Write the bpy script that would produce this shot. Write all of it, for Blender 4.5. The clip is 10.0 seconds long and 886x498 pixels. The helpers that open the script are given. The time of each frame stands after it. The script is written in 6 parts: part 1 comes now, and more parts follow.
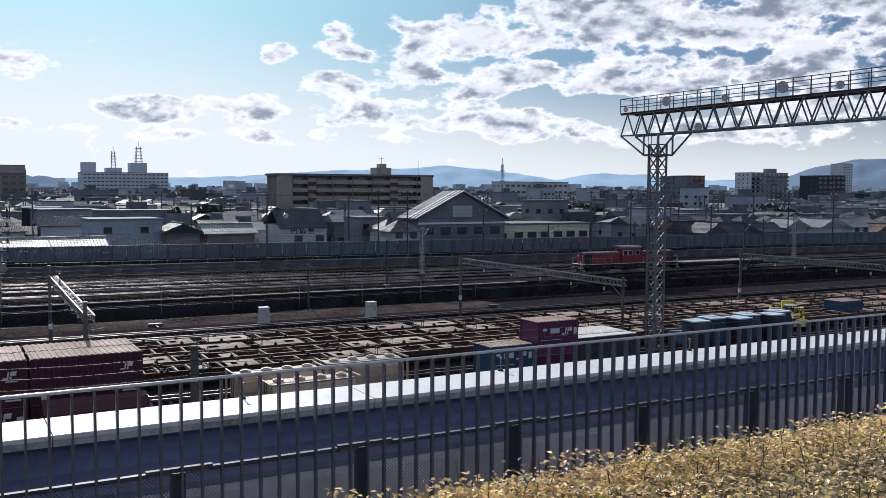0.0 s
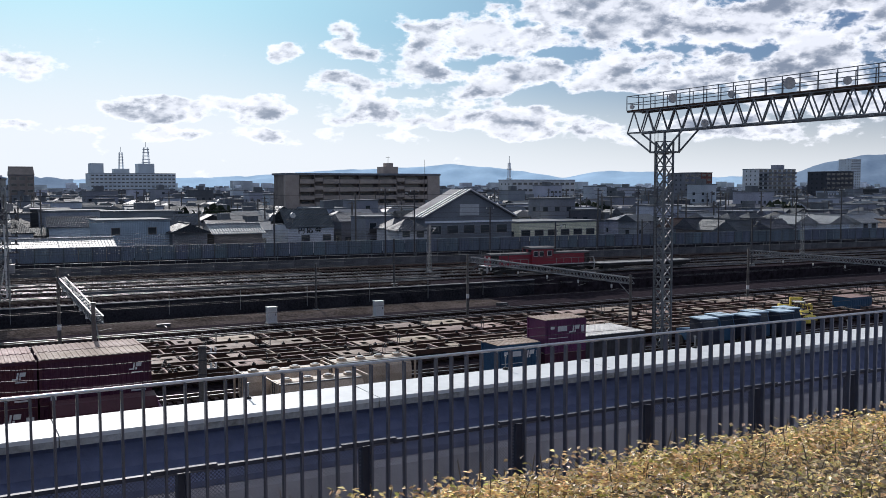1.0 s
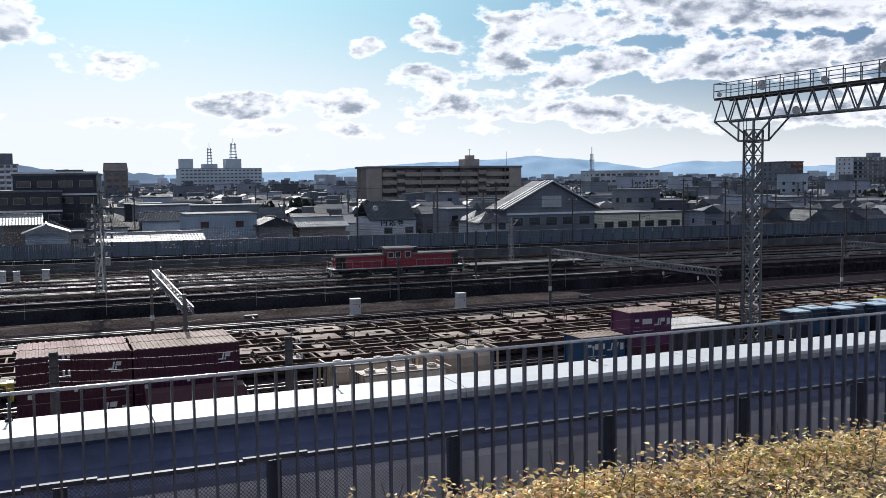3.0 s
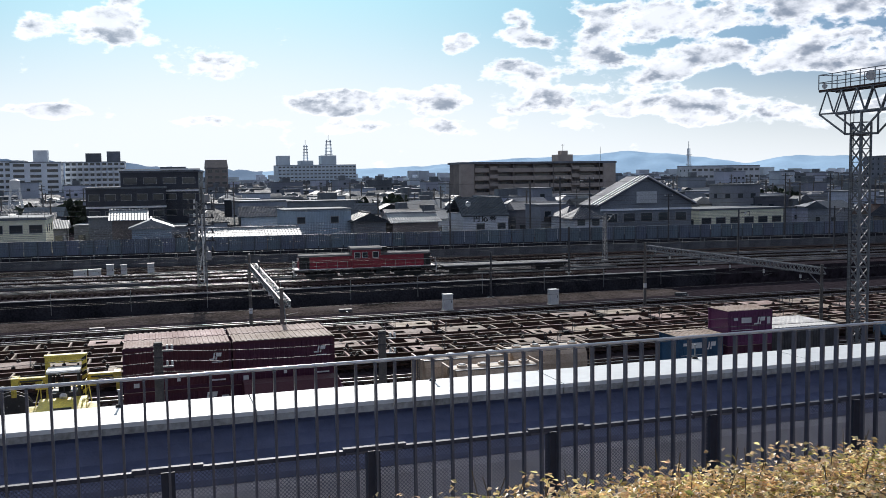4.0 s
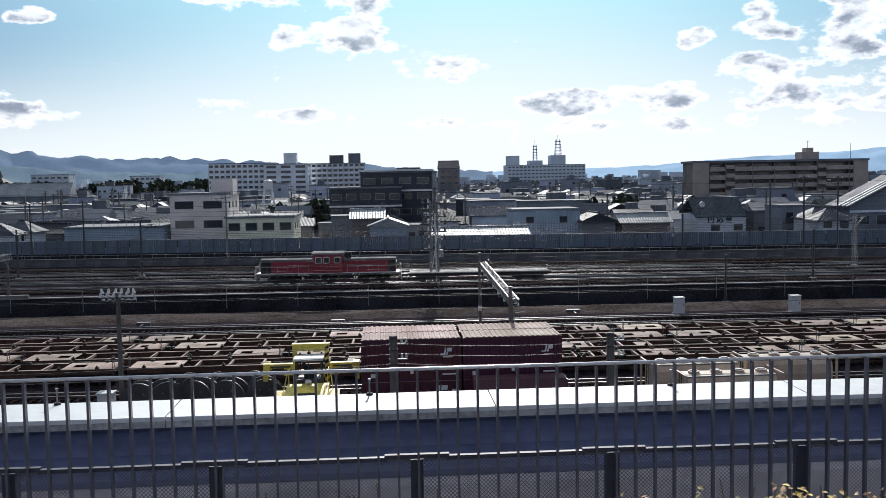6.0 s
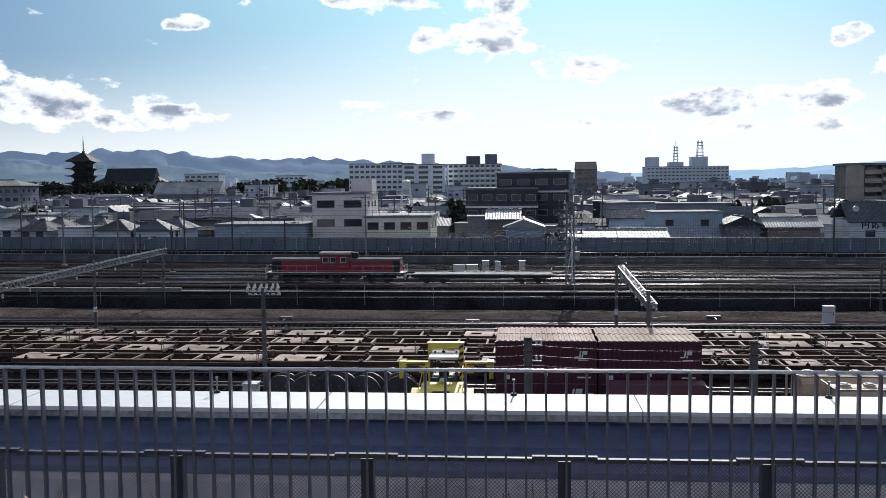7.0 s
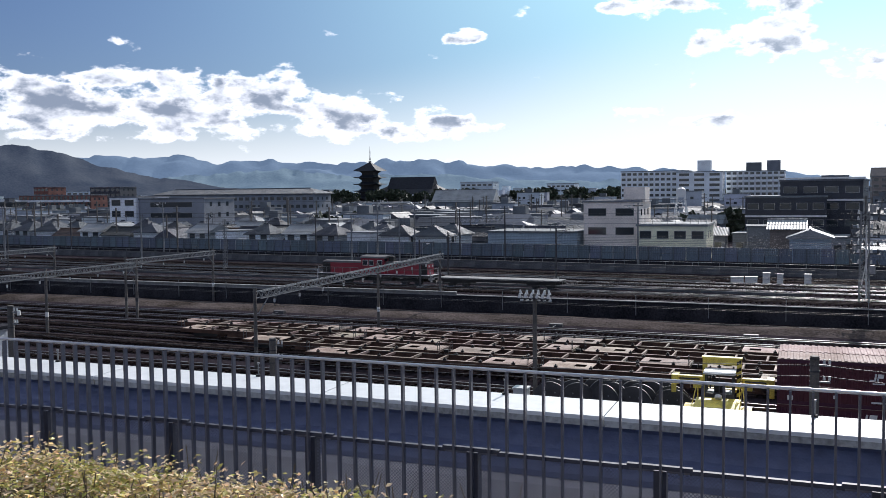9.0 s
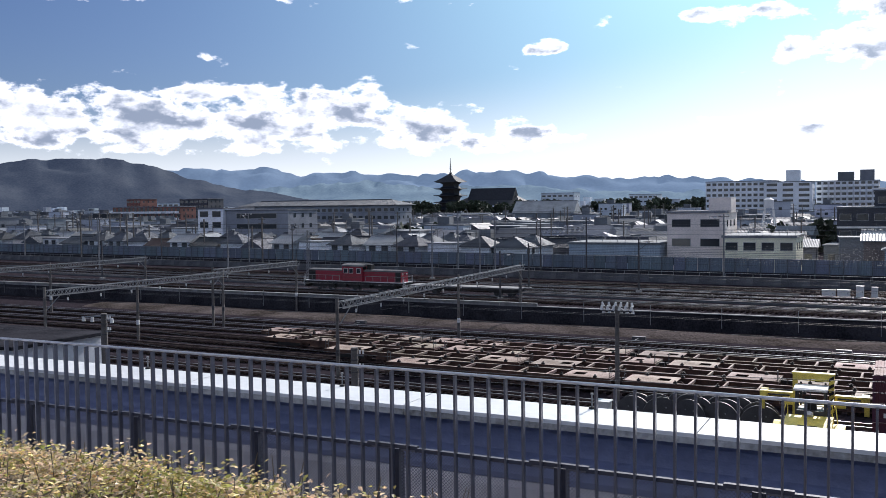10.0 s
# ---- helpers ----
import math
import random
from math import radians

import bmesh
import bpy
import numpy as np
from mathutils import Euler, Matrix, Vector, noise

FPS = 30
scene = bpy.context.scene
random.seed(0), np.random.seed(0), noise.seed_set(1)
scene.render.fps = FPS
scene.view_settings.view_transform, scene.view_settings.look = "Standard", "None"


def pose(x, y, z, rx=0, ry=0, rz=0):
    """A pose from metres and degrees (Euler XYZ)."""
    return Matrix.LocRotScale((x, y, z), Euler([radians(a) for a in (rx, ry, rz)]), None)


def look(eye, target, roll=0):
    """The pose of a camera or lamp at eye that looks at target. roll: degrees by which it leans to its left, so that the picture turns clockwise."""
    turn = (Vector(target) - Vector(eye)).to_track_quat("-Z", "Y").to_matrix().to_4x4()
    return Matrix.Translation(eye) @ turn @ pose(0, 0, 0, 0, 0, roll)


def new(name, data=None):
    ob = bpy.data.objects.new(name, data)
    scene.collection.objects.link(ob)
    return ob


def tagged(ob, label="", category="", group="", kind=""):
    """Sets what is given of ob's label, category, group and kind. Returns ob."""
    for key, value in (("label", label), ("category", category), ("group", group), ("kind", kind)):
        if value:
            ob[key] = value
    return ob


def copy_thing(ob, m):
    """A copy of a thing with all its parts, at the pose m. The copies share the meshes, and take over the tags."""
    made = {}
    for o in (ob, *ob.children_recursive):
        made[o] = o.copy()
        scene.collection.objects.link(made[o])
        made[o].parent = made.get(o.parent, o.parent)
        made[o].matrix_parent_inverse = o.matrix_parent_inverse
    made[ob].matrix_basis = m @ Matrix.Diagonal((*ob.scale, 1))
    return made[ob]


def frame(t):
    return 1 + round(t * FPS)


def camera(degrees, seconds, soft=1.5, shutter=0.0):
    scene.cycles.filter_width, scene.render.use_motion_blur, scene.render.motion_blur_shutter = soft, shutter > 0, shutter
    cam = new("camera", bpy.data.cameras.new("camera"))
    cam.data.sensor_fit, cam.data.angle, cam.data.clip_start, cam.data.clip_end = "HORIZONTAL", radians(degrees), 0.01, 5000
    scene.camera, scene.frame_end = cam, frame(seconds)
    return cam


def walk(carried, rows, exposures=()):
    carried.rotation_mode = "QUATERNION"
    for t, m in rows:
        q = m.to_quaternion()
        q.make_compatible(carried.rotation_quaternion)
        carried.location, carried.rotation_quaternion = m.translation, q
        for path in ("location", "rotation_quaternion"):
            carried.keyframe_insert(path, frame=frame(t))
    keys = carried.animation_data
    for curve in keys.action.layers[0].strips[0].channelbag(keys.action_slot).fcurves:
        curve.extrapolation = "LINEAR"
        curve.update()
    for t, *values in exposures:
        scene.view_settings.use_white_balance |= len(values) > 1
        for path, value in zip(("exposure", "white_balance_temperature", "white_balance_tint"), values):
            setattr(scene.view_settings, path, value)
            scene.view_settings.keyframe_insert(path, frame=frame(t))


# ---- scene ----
cam = camera(51.3, 10.0, soft=0.5)
PATH = [
    (0, (0.132, -0.096, 14.462), (1.098, 1.65, 14.331), 0.3),
    (0.5, (0.126, -0.166, 14.49), (1.087, 1.582, 14.36), -0.1),
    (1, (0.148, -0.119, 14.467), (1.1, 1.634, 14.333), -0.1),
    (1.5, (0.144, -0.141, 14.473), (1.079, 1.621, 14.334), -0.3),
    (2, (0.154, -0.125, 14.465), (1.065, 1.65, 14.319), -0.3),
    (3.5, (0.136, -0.019, 14.432), (0.842, 1.846, 14.281), -0.8),
    (4, (0.121, -0.006, 14.425), (0.727, 1.894, 14.269), -0.8),
    (4.5, (0.075, -0.072, 14.441), (0.563, 1.861, 14.284), -0.8),
    (5, (0.055, -0.101, 14.451), (0.426, 1.858, 14.294), -1.0),
    (6.5, (0.0, -0.076, 14.442), (-0.015, 1.918, 14.296), -0.8),
    (7, (-0.051, -0.103, 14.446), (-0.218, 1.885, 14.303), -0.6),
    (7.5, (-0.092, -0.116, 14.447), (-0.415, 1.853, 14.313), -0.5),
    (8, (-0.058, -0.241, 14.461), (-0.54, 1.696, 14.336), -0.6),
    (8.5, (-0.117, -0.257, 14.453), (-0.734, 1.642, 14.329), -0.6),
    (9, (-0.17, -0.168, 14.448), (-0.901, 1.69, 14.328), -0.6),
    (9.5, (-0.197, -0.108, 14.434), (-1.015, 1.714, 14.331), -0.7),
    (10, (-0.238, -0.095, 14.436), (-1.128, 1.694, 14.342), -0.7),
]
EXPOSURE = [(0, 0.0, 6150, 13), (3.5, 0.08, 6250, 12), (5, 0.12, 6250, 11), (6.5, 0.15, 6200, 11), (7.5, 0.18, 6200, 12), (8.5, 0.22, 6150, 13), (9.5, 0.36, 6100, 14), (10, 0.42, 6100, 15)]
walk(cam, [(t, look(eye, target, roll)) for t, eye, target, roll in PATH], EXPOSURE)


# ---- light and exposure ----
SUN_AZ, SUN_EL = radians(5), radians(28)
sun_dir = Vector((math.sin(SUN_AZ) * math.cos(SUN_EL), math.cos(SUN_AZ) * math.cos(SUN_EL), math.sin(SUN_EL)))
sun = new("sun", bpy.data.lights.new("sun", "SUN"))
sun.data.energy, sun.data.angle, sun.data.color = 4.7, radians(0.6), (1.0, 0.94, 0.86)
sun.matrix_world = look(sun_dir * 200, (0, 0, 0))

# clouds: azimuth to the left of +y and elevation, half widths, all in degrees, and weight
EAST_BANK = [
    (-41.6, 10.3, 9, 1.6, 1.0), (-51, 10, 8, 2, 1.0), (-31.5, 8.9, 5.5, 1.1, 0.9), (-30.5, 6.5, 4, 0.7, 0.85), (-36, 7.2, 5, 0.9, 0.95),
    (-42, 7.2, 5, 0.8, 0.9), (-47, 6.7, 6, 1.0, 0.95), (-46.6, 3.6, 7, 0.8, 0.8), (-52, 4.8, 5, 1.0, 0.9), (-48, 12.6, 10, 1.2, 0.9)]
LOW_BAND = [
    (-12.3, 4.7, 3.6, 0.6, 0.9), (-16.6, 4.7, 2.6, 0.6, 0.95), (-20.4, 4.6, 2.4, 0.5, 0.9), (-25.7, 4.5, 3, 0.7, 0.95), (-31.3, 4.2, 4, 0.7, 0.95),
    (-36.3, 3.3, 5, 0.5, 0.8), (-13.6, 3.1, 4, 0.4, 0.75), (-5.6, 3.4, 2.6, 0.35, 0.75), (5.6, 4.0, 1.7, 0.3, 0.85), (10, 4.7, 1.7, 0.35, 0.85), (-22, 3.0, 6, 0.4, 0.7)]
SMALL_CLOUDS = [
    (-22.5, 6.3, 1.9, 0.8, 0.95), (-21.8, 8.3, 2.4, 0.5, 0.85), (-19.2, 8.1, 1.1, 0.5, 0.9), (-22.9, 9.7, 1.7, 0.5, 0.9), (-3.6, 7.0, 2.1, 0.7, 1.0), (2.8, 8.6, 2.7, 0.95, 1.05),
    (1.6, 10.7, 1.4, 0.5, 0.95), (8.5, 10.9, 2.2, 0.5, 0.9), (20.1, 9.5, 1.1, 0.4, 1.0), (45.8, 7.9, 0.9, 0.25, 0.9), (36.9, 12.7, 1.6, 0.4, 0.9), (49, 12.5, 4, 0.5, 0.95)]
WEST_BANK = [
    (40, 5.6, 8, 1.3, 1.0), (48, 5.0, 8, 1.1, 1.0), (34.2, 5.9, 4, 0.9, 0.95), (28.6, 4.8, 4.5, 1.0, 0.9), (53, 6.4, 4, 0.7, 0.95), (41, 3.7, 6, 0.4, 0.8), (24, 4.0, 4, 0.7, 0.75)]
CLOUDS = [(a, e, wa, we, weight * gain) for bank, gain in ((EAST_BANK, 1.18), (LOW_BAND, 1.1), (SMALL_CLOUDS, 1.05), (WEST_BANK, 1.18)) for a, e, wa, we, weight in bank]


def build_world():
    world = bpy.data.worlds.new("sky")
    scene.world = world
    world.use_nodes = True
    nt = world.node_tree
    nt.nodes.clear()
    nd, ln = nt.nodes.new, nt.links.new

    def math_node(op, a, b=None, clamp=False, c=None):
        n = nd("ShaderNodeMath")
        n.operation, n.use_clamp = op, clamp
        for i, value in enumerate((a, b, c)):
            if value is None:
                continue
            if isinstance(value, (int, float)):
                n.inputs[i].default_value = value
            else:
                ln(value, n.inputs[i])
        return n.outputs[0]

    def ramp(value, lo, hi):
        n = nd("ShaderNodeMapRange")
        n.interpolation_type = "SMOOTHSTEP"
        ln(value, n.inputs[0])
        n.inputs[1].default_value, n.inputs[2].default_value = lo, hi
        return n.outputs[0]

    def mix(fac, a, b):
        n = nd("ShaderNodeMix")
        n.data_type = "RGBA"
        for socket, value in ((n.inputs[0], fac), (n.inputs[6], a), (n.inputs[7], b)):
            if isinstance(value, (tuple, float)):
                socket.default_value = value
            else:
                ln(value, socket)
        return n.outputs[2]

    sky = nd("ShaderNodeTexSky")
    sky.sky_type, sky.sun_disc = "NISHITA", False
    sky.sun_elevation, sky.sun_rotation = SUN_EL, SUN_AZ
    sky.air_density, sky.dust_density, sky.ozone_density = 1.0, 0.6, 2.0
    dim = nd("ShaderNodeVectorMath")
    dim.operation = "SCALE"
    dim.inputs[3].default_value = SKY_GAIN
    cool = nd("ShaderNodeVectorMath")
    cool.operation = "MULTIPLY"
    cool.inputs[1].default_value = (0.82, 0.92, 1.22)
    ln(sky.outputs[0], cool.inputs[0])
    ln(cool.outputs[0], dim.inputs[0])
    tc = nd("ShaderNodeTexCoord")
    sep = nd("ShaderNodeSeparateXYZ")
    ln(tc.outputs["Generated"], sep.inputs[0])
    x, y, z = sep.outputs
    az = math_node("MULTIPLY", math_node("ARCTAN2", math_node("MULTIPLY", x, -1.0), y), 57.2958)
    el = math_node("MULTIPLY", math_node("ARCSINE", z), 57.2958)
    flat = nd("ShaderNodeCombineXYZ")
    ln(math_node("MULTIPLY", az, 0.11), flat.inputs[0])
    ln(math_node("MULTIPLY", el, 0.20), flat.inputs[1])

    def puffs(scale, shift, detail):
        n = nd("ShaderNodeTexNoise")
        n.inputs["Scale"].default_value, n.inputs["Detail"].default_value = scale, detail
        n.inputs["Roughness"].default_value = 0.58
        move = nd("ShaderNodeVectorMath")
        move.inputs[1].default_value = (3.1, shift, 0.7)
        ln(flat.outputs[0], move.inputs[0])
        ln(move.outputs[0], n.inputs["Vector"])
        return n.outputs["Fac"]

    coarse, fine = puffs(3.0, 0.0, 12), puffs(7.0, 2.0, 8)
    soft_here, soft_above = puffs(2.1, 0.0, 5), puffs(2.1, 0.12, 5)
    cover = None
    for a, e, wa, we, weight in CLOUDS:
        da = math_node("MULTIPLY", math_node("SUBTRACT", az, float(a)), 0.74 / wa)
        de = math_node("MULTIPLY", math_node("SUBTRACT", el, float(e)), 0.74 / we)
        r2 = math_node("ADD", math_node("MULTIPLY", da, da), math_node("MULTIPLY", de, de))
        one = math_node("MULTIPLY", math_node("SUBTRACT", 1.0, math_node("MULTIPLY", r2, 0.5)), weight)
        cover = one if cover is None else math_node("MAXIMUM", cover, one)
    cover = math_node("MAXIMUM", cover, 0.0)
    # unseen cloud cover overhead and behind, added to brighten shaded sides
    high = math_node("MULTIPLY", ramp(el, 15.0, 26.0), 0.56)
    cover = math_node("MAXIMUM", cover, high)
    dens = math_node("ADD", math_node("MULTIPLY", cover, 0.46), math_node("MULTIPLY_ADD", coarse, 1.7, False, -1.12))
    alpha = ramp(dens, -0.03, 0.13)
    under = ramp(math_node("SUBTRACT", soft_above, soft_here), -0.10, 0.10)
    thick = ramp(math_node("ADD", dens, math_node("MULTIPLY", math_node("SUBTRACT", fine, 0.5), 0.3)), 0.03, 0.30)
    belly = math_node("MULTIPLY", math_node("MULTIPLY_ADD", under, 0.75, False, 0.25), thick)
    cloud = mix(belly, (1.32, 1.33, 1.36, 1), (0.29, 0.34, 0.43, 1))
    toward = nd("ShaderNodeVectorMath")
    toward.operation = "DOT_PRODUCT"
    toward.inputs[1].default_value = sun_dir
    ln(tc.outputs["Generated"], toward.inputs[0])
    glow = math_node("POWER", math_node("MAXIMUM", toward.outputs["Value"], 0.0), 9.0)
    haze = math_node("MULTIPLY", math_node("SUBTRACT", 1.0, ramp(math_node("SUBTRACT", el, math_node("MULTIPLY", glow, 9.0)), -1.0, 6.6)), 0.95)
    bright = mix(math_node("MULTIPLY", math_node("MINIMUM", math_node("MULTIPLY", glow, 1.5), 1.0), 0.85), dim.outputs[0], (0.52, 1.02, 1.10, 1))
    hazed = mix(haze, bright, (1.05, 1.09, 1.10, 1))
    sky_all = mix(math_node("MULTIPLY", alpha, 0.95), hazed, cloud)
    glowing = mix(math_node("MULTIPLY", glow, 0.2), sky_all, (1.1, 1.2, 1.22, 1))
    ground = ramp(el, -3.0, -0.5)
    final = mix(ground, (0.12, 0.12, 0.13, 1), glowing)
    bg = nd("ShaderNodeBackground")
    bg.inputs["Strength"].default_value = 0.85
    ln(final, bg.inputs[0])
    out = nd("ShaderNodeOutputWorld")
    ln(bg.outputs[0], out.inputs[0])


SKY_GAIN = 0.049
build_world()


# ---- materials ----
def material(name, colour, rough=0.7, metal=0.0, spot=0.25, size=1.0, bump=0.15, island=0.0, each=0.0, tint=None, ribs=None, rib_depth=0.3, shine=0.5):
    """A surface with broad stains, fine grain, relief and, if asked, ribs along an axis at a spacing in metres."""
    m = bpy.data.materials.new(name)
    m.use_nodes = True
    nt = m.node_tree
    nd, ln = nt.nodes.new, nt.links.new
    bsdf = nt.nodes["Principled BSDF"]
    tc = nd("ShaderNodeTexCoord")
    noises = []
    for scale, detail in ((0.9 / size, 3), (14.0 / size, 6)):
        n = nd("ShaderNodeTexNoise")
        n.inputs["Scale"].default_value, n.inputs["Detail"].default_value = scale, detail
        ln(tc.outputs["Object"], n.inputs["Vector"])
        noises.append(n.outputs["Fac"])
    blend = nd("ShaderNodeMix")
    blend.data_type = "FLOAT"
    blend.inputs[0].default_value = 0.45
    ln(noises[0], blend.inputs[2])
    ln(noises[1], blend.inputs[3])
    base = nd("ShaderNodeMix")
    base.data_type = "RGBA"
    second = tint or [c * 0.45 for c in colour]
    lo = [c + (s - c) * min(1.0, spot * 2.2) for c, s in zip(colour, second)]
    hi = [min(1.0, c * (1 + 0.35 * spot)) for c in colour]
    spread = nd("ShaderNodeMapRange")
    spread.inputs[1].default_value, spread.inputs[2].default_value = 0.36, 0.62
    ln(blend.outputs[0], spread.inputs[0])
    ln(spread.outputs[0], base.inputs[0])
    base.inputs[6].default_value, base.inputs[7].default_value = (*lo, 1), (*hi, 1)
    colour_out = base.outputs[2]
    if island or each:
        rnd = nd("ShaderNodeNewGeometry").outputs["Random Per Island"] if island else nd("ShaderNodeObjectInfo").outputs["Random"]
        hsv = nd("ShaderNodeHueSaturation")
        amount = island or each
        vary = nd("ShaderNodeMapRange")
        vary.inputs[3].default_value, vary.inputs[4].default_value = 1 - amount, 1 + amount
        ln(rnd, vary.inputs[0])
        ln(vary.outputs[0], hsv.inputs["Value"])
        again = nd("ShaderNodeMath")
        again.operation = "FRACT"
        times = nd("ShaderNodeMath")
        times.operation = "MULTIPLY"
        times.inputs[1].default_value = 7.31
        ln(rnd, times.inputs[0])
        ln(times.outputs[0], again.inputs[0])
        hue = nd("ShaderNodeMapRange")
        hue.inputs[3].default_value, hue.inputs[4].default_value = 0.47, 0.53
        ln(again.outputs[0], hue.inputs[0])
        ln(hue.outputs[0], hsv.inputs["Hue"])
        ln(colour_out, hsv.inputs["Color"])
        colour_out = hsv.outputs[0]
    ln(colour_out, bsdf.inputs["Base Color"])
    bsdf.inputs["Metallic"].default_value = metal
    bsdf.inputs["Specular IOR Level"].default_value = shine
    gloss = nd("ShaderNodeMapRange")
    gloss.inputs[3].default_value, gloss.inputs[4].default_value = min(1.0, rough * 1.15), rough * 0.8
    ln(noises[0], gloss.inputs[0])
    ln(gloss.outputs[0], bsdf.inputs["Roughness"])
    height = noises[1]
    if ribs:
        axis, pitch = ribs
        sep = nd("ShaderNodeSeparateXYZ")
        ln(tc.outputs["Object"], sep.inputs[0])
        f = nd("ShaderNodeMath")
        f.operation = "MULTIPLY"
        f.inputs[1].default_value = 2 * math.pi / pitch
        ln(sep.outputs["XYZ".index(axis)], f.inputs[0])
        s = nd("ShaderNodeMath")
        s.operation = "SINE"
        ln(f.outputs[0], s.inputs[0])
        add = nd("ShaderNodeMath")
        add.operation = "MULTIPLY_ADD"
        add.inputs[1].default_value = rib_depth
        ln(s.outputs[0], add.inputs[0])
        ln(noises[1], add.inputs[2])
        height = add.outputs[0]
    b = nd("ShaderNodeBump")
    b.inputs["Strength"].default_value, b.inputs["Distance"].default_value = min(1.0, bump * 2), 0.05 * size
    ln(height, b.inputs["Height"])
    ln(b.outputs[0], bsdf.inputs["Normal"])
    return m


MAT = {}


def translucent(name, share):
    """Lets light through a leaf."""
    nt = MAT[name].node_tree
    bsdf, out = nt.nodes["Principled BSDF"], nt.nodes["Material Output"]
    tr, mx = nt.nodes.new("ShaderNodeBsdfTranslucent"), nt.nodes.new("ShaderNodeMixShader")
    mx.inputs[0].default_value = share
    nt.links.new(bsdf.inputs["Base Color"].links[0].from_socket, tr.inputs["Color"])
    nt.links.new(bsdf.outputs[0], mx.inputs[1])
    nt.links.new(tr.outputs[0], mx.inputs[2])
    nt.links.new(mx.outputs[0], out.inputs["Surface"])


def mat(name, *args, **kw):
    MAT[name] = material(name, *args, **kw)


mat("ballast", (0.040, 0.034, 0.041), 0.95, spot=0.45, size=0.6, bump=0.7, tint=(0.014, 0.011, 0.0125), shine=0.0)
mat("earth", (0.11, 0.092, 0.088), 0.95, spot=0.45, size=4, bump=0.5, tint=(0.03, 0.025, 0.02), shine=0.0)
mat("rail_steel", (0.40, 0.38, 0.385), 0.42, 0.9, spot=0.3)
mat("rail_rust", (0.08, 0.05, 0.043), 0.85, spot=0.4, size=0.5)
mat("sleeper", (0.030, 0.023, 0.021), 0.9, spot=0.4, island=0.3, shine=0.0)
mat("concrete", (0.30, 0.30, 0.29), 0.85, spot=0.35, size=1.5)
mat("dull_concrete", (0.13, 0.135, 0.145), 0.9, spot=0.5, size=2.0, shine=0.1)
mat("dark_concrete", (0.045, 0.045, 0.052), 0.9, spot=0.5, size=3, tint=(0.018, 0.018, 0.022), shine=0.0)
mat("coping", (0.30, 0.30, 0.30), 0.85, spot=0.35, shine=0.1)
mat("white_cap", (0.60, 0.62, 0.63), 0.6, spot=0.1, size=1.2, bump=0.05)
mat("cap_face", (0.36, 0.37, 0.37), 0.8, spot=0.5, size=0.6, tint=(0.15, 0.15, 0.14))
mat("blue_wall", (0.125, 0.155, 0.27), 0.55, spot=0.25, size=1.5)
mat("terrace", (0.80, 0.79, 0.80), 0.85, spot=0.25)
mat("navy_paint", (0.085, 0.095, 0.135), 0.3, 0.3, spot=0.2, size=0.4, bump=0.05)
mat("navy_post", (0.022, 0.028, 0.055), 0.65, 0.0, spot=0.2, size=0.4, bump=0.05)
mat("rail_bar", (0.5, 0.51, 0.55), 0.3, 0.7, spot=0.15, size=0.4, bump=0.03)
mat("mesh_metal", (0.10, 0.11, 0.16), 0.5, 0.0, spot=0.2)
mat("curb_grey", (0.52, 0.51, 0.53), 0.85, spot=0.3, size=0.8)
mat("galvanised", (0.24, 0.25, 0.26), 0.55, 0.4, spot=0.3, size=0.6)
mat("dark_steel", (0.075, 0.075, 0.08), 0.6, 0.3, spot=0.3, size=0.6)
mat("pole_concrete", (0.14, 0.13, 0.12), 0.85, spot=0.4, size=0.8)
mat("porcelain", (0.72, 0.72, 0.70), 0.3)
mat("rust_frame", (0.085, 0.042, 0.028), 0.9, spot=0.5, size=0.8, tint=(0.03, 0.018, 0.014))
mat("rust_deck", (0.32, 0.245, 0.205), 0.85, spot=0.5, size=1.6, tint=(0.13, 0.08, 0.055), each=0.3)
mat("black_gear", (0.018, 0.017, 0.017), 0.75, spot=0.3)
mat("maroon", (0.062, 0.010, 0.027), 0.5, spot=0.3, size=2.0, tint=(0.05, 0.008, 0.018), each=0.15)
mat("container_roof", (0.41, 0.32, 0.29), 0.8, shine=0.15, spot=0.4, size=2.0, tint=(0.22, 0.15, 0.12), each=0.12)
mat("purple_paint", (0.13, 0.03, 0.10), 0.45, spot=0.3, size=2)
mat("teal_paint", (0.025, 0.09, 0.18), 0.5, spot=0.35, size=2)
mat("pale_blue", (0.50, 0.64, 0.74), 0.6, spot=0.2)
mat("slab_beige", (0.42, 0.36, 0.315), 0.85, spot=0.2, size=3)
mat("mark_white", (0.75, 0.75, 0.74), 0.6, spot=0.15)
mat("cream_paint", (0.52, 0.42, 0.33), 0.5, spot=0.35, size=1.2, tint=(0.30, 0.22, 0.14))
mat("yellow_paint", (0.90, 0.72, 0.12), 0.45, spot=0.3, size=1.0, tint=(0.30, 0.22, 0.06))
mat("rubber", (0.02, 0.02, 0.02), 0.85)
mat("loco_red", (0.28, 0.013, 0.036), 0.4, spot=0.3, size=2.0, tint=(0.16, 0.016, 0.018))
mat("hood_grey", (0.13, 0.13, 0.135), 0.85, shine=0.15, spot=0.3)
mat("loco_grey", (0.34, 0.34, 0.34), 0.5, spot=0.3)
mat("glass", (0.03, 0.04, 0.05), 0.08, 0.0, spot=0.1, bump=0.0)
mat("cabinet_white", (0.66, 0.67, 0.66), 0.5, spot=0.2)
mat("barrier", (0.14, 0.18, 0.23), 0.6, 0.1, spot=0.35, size=2.5, each=0.16)
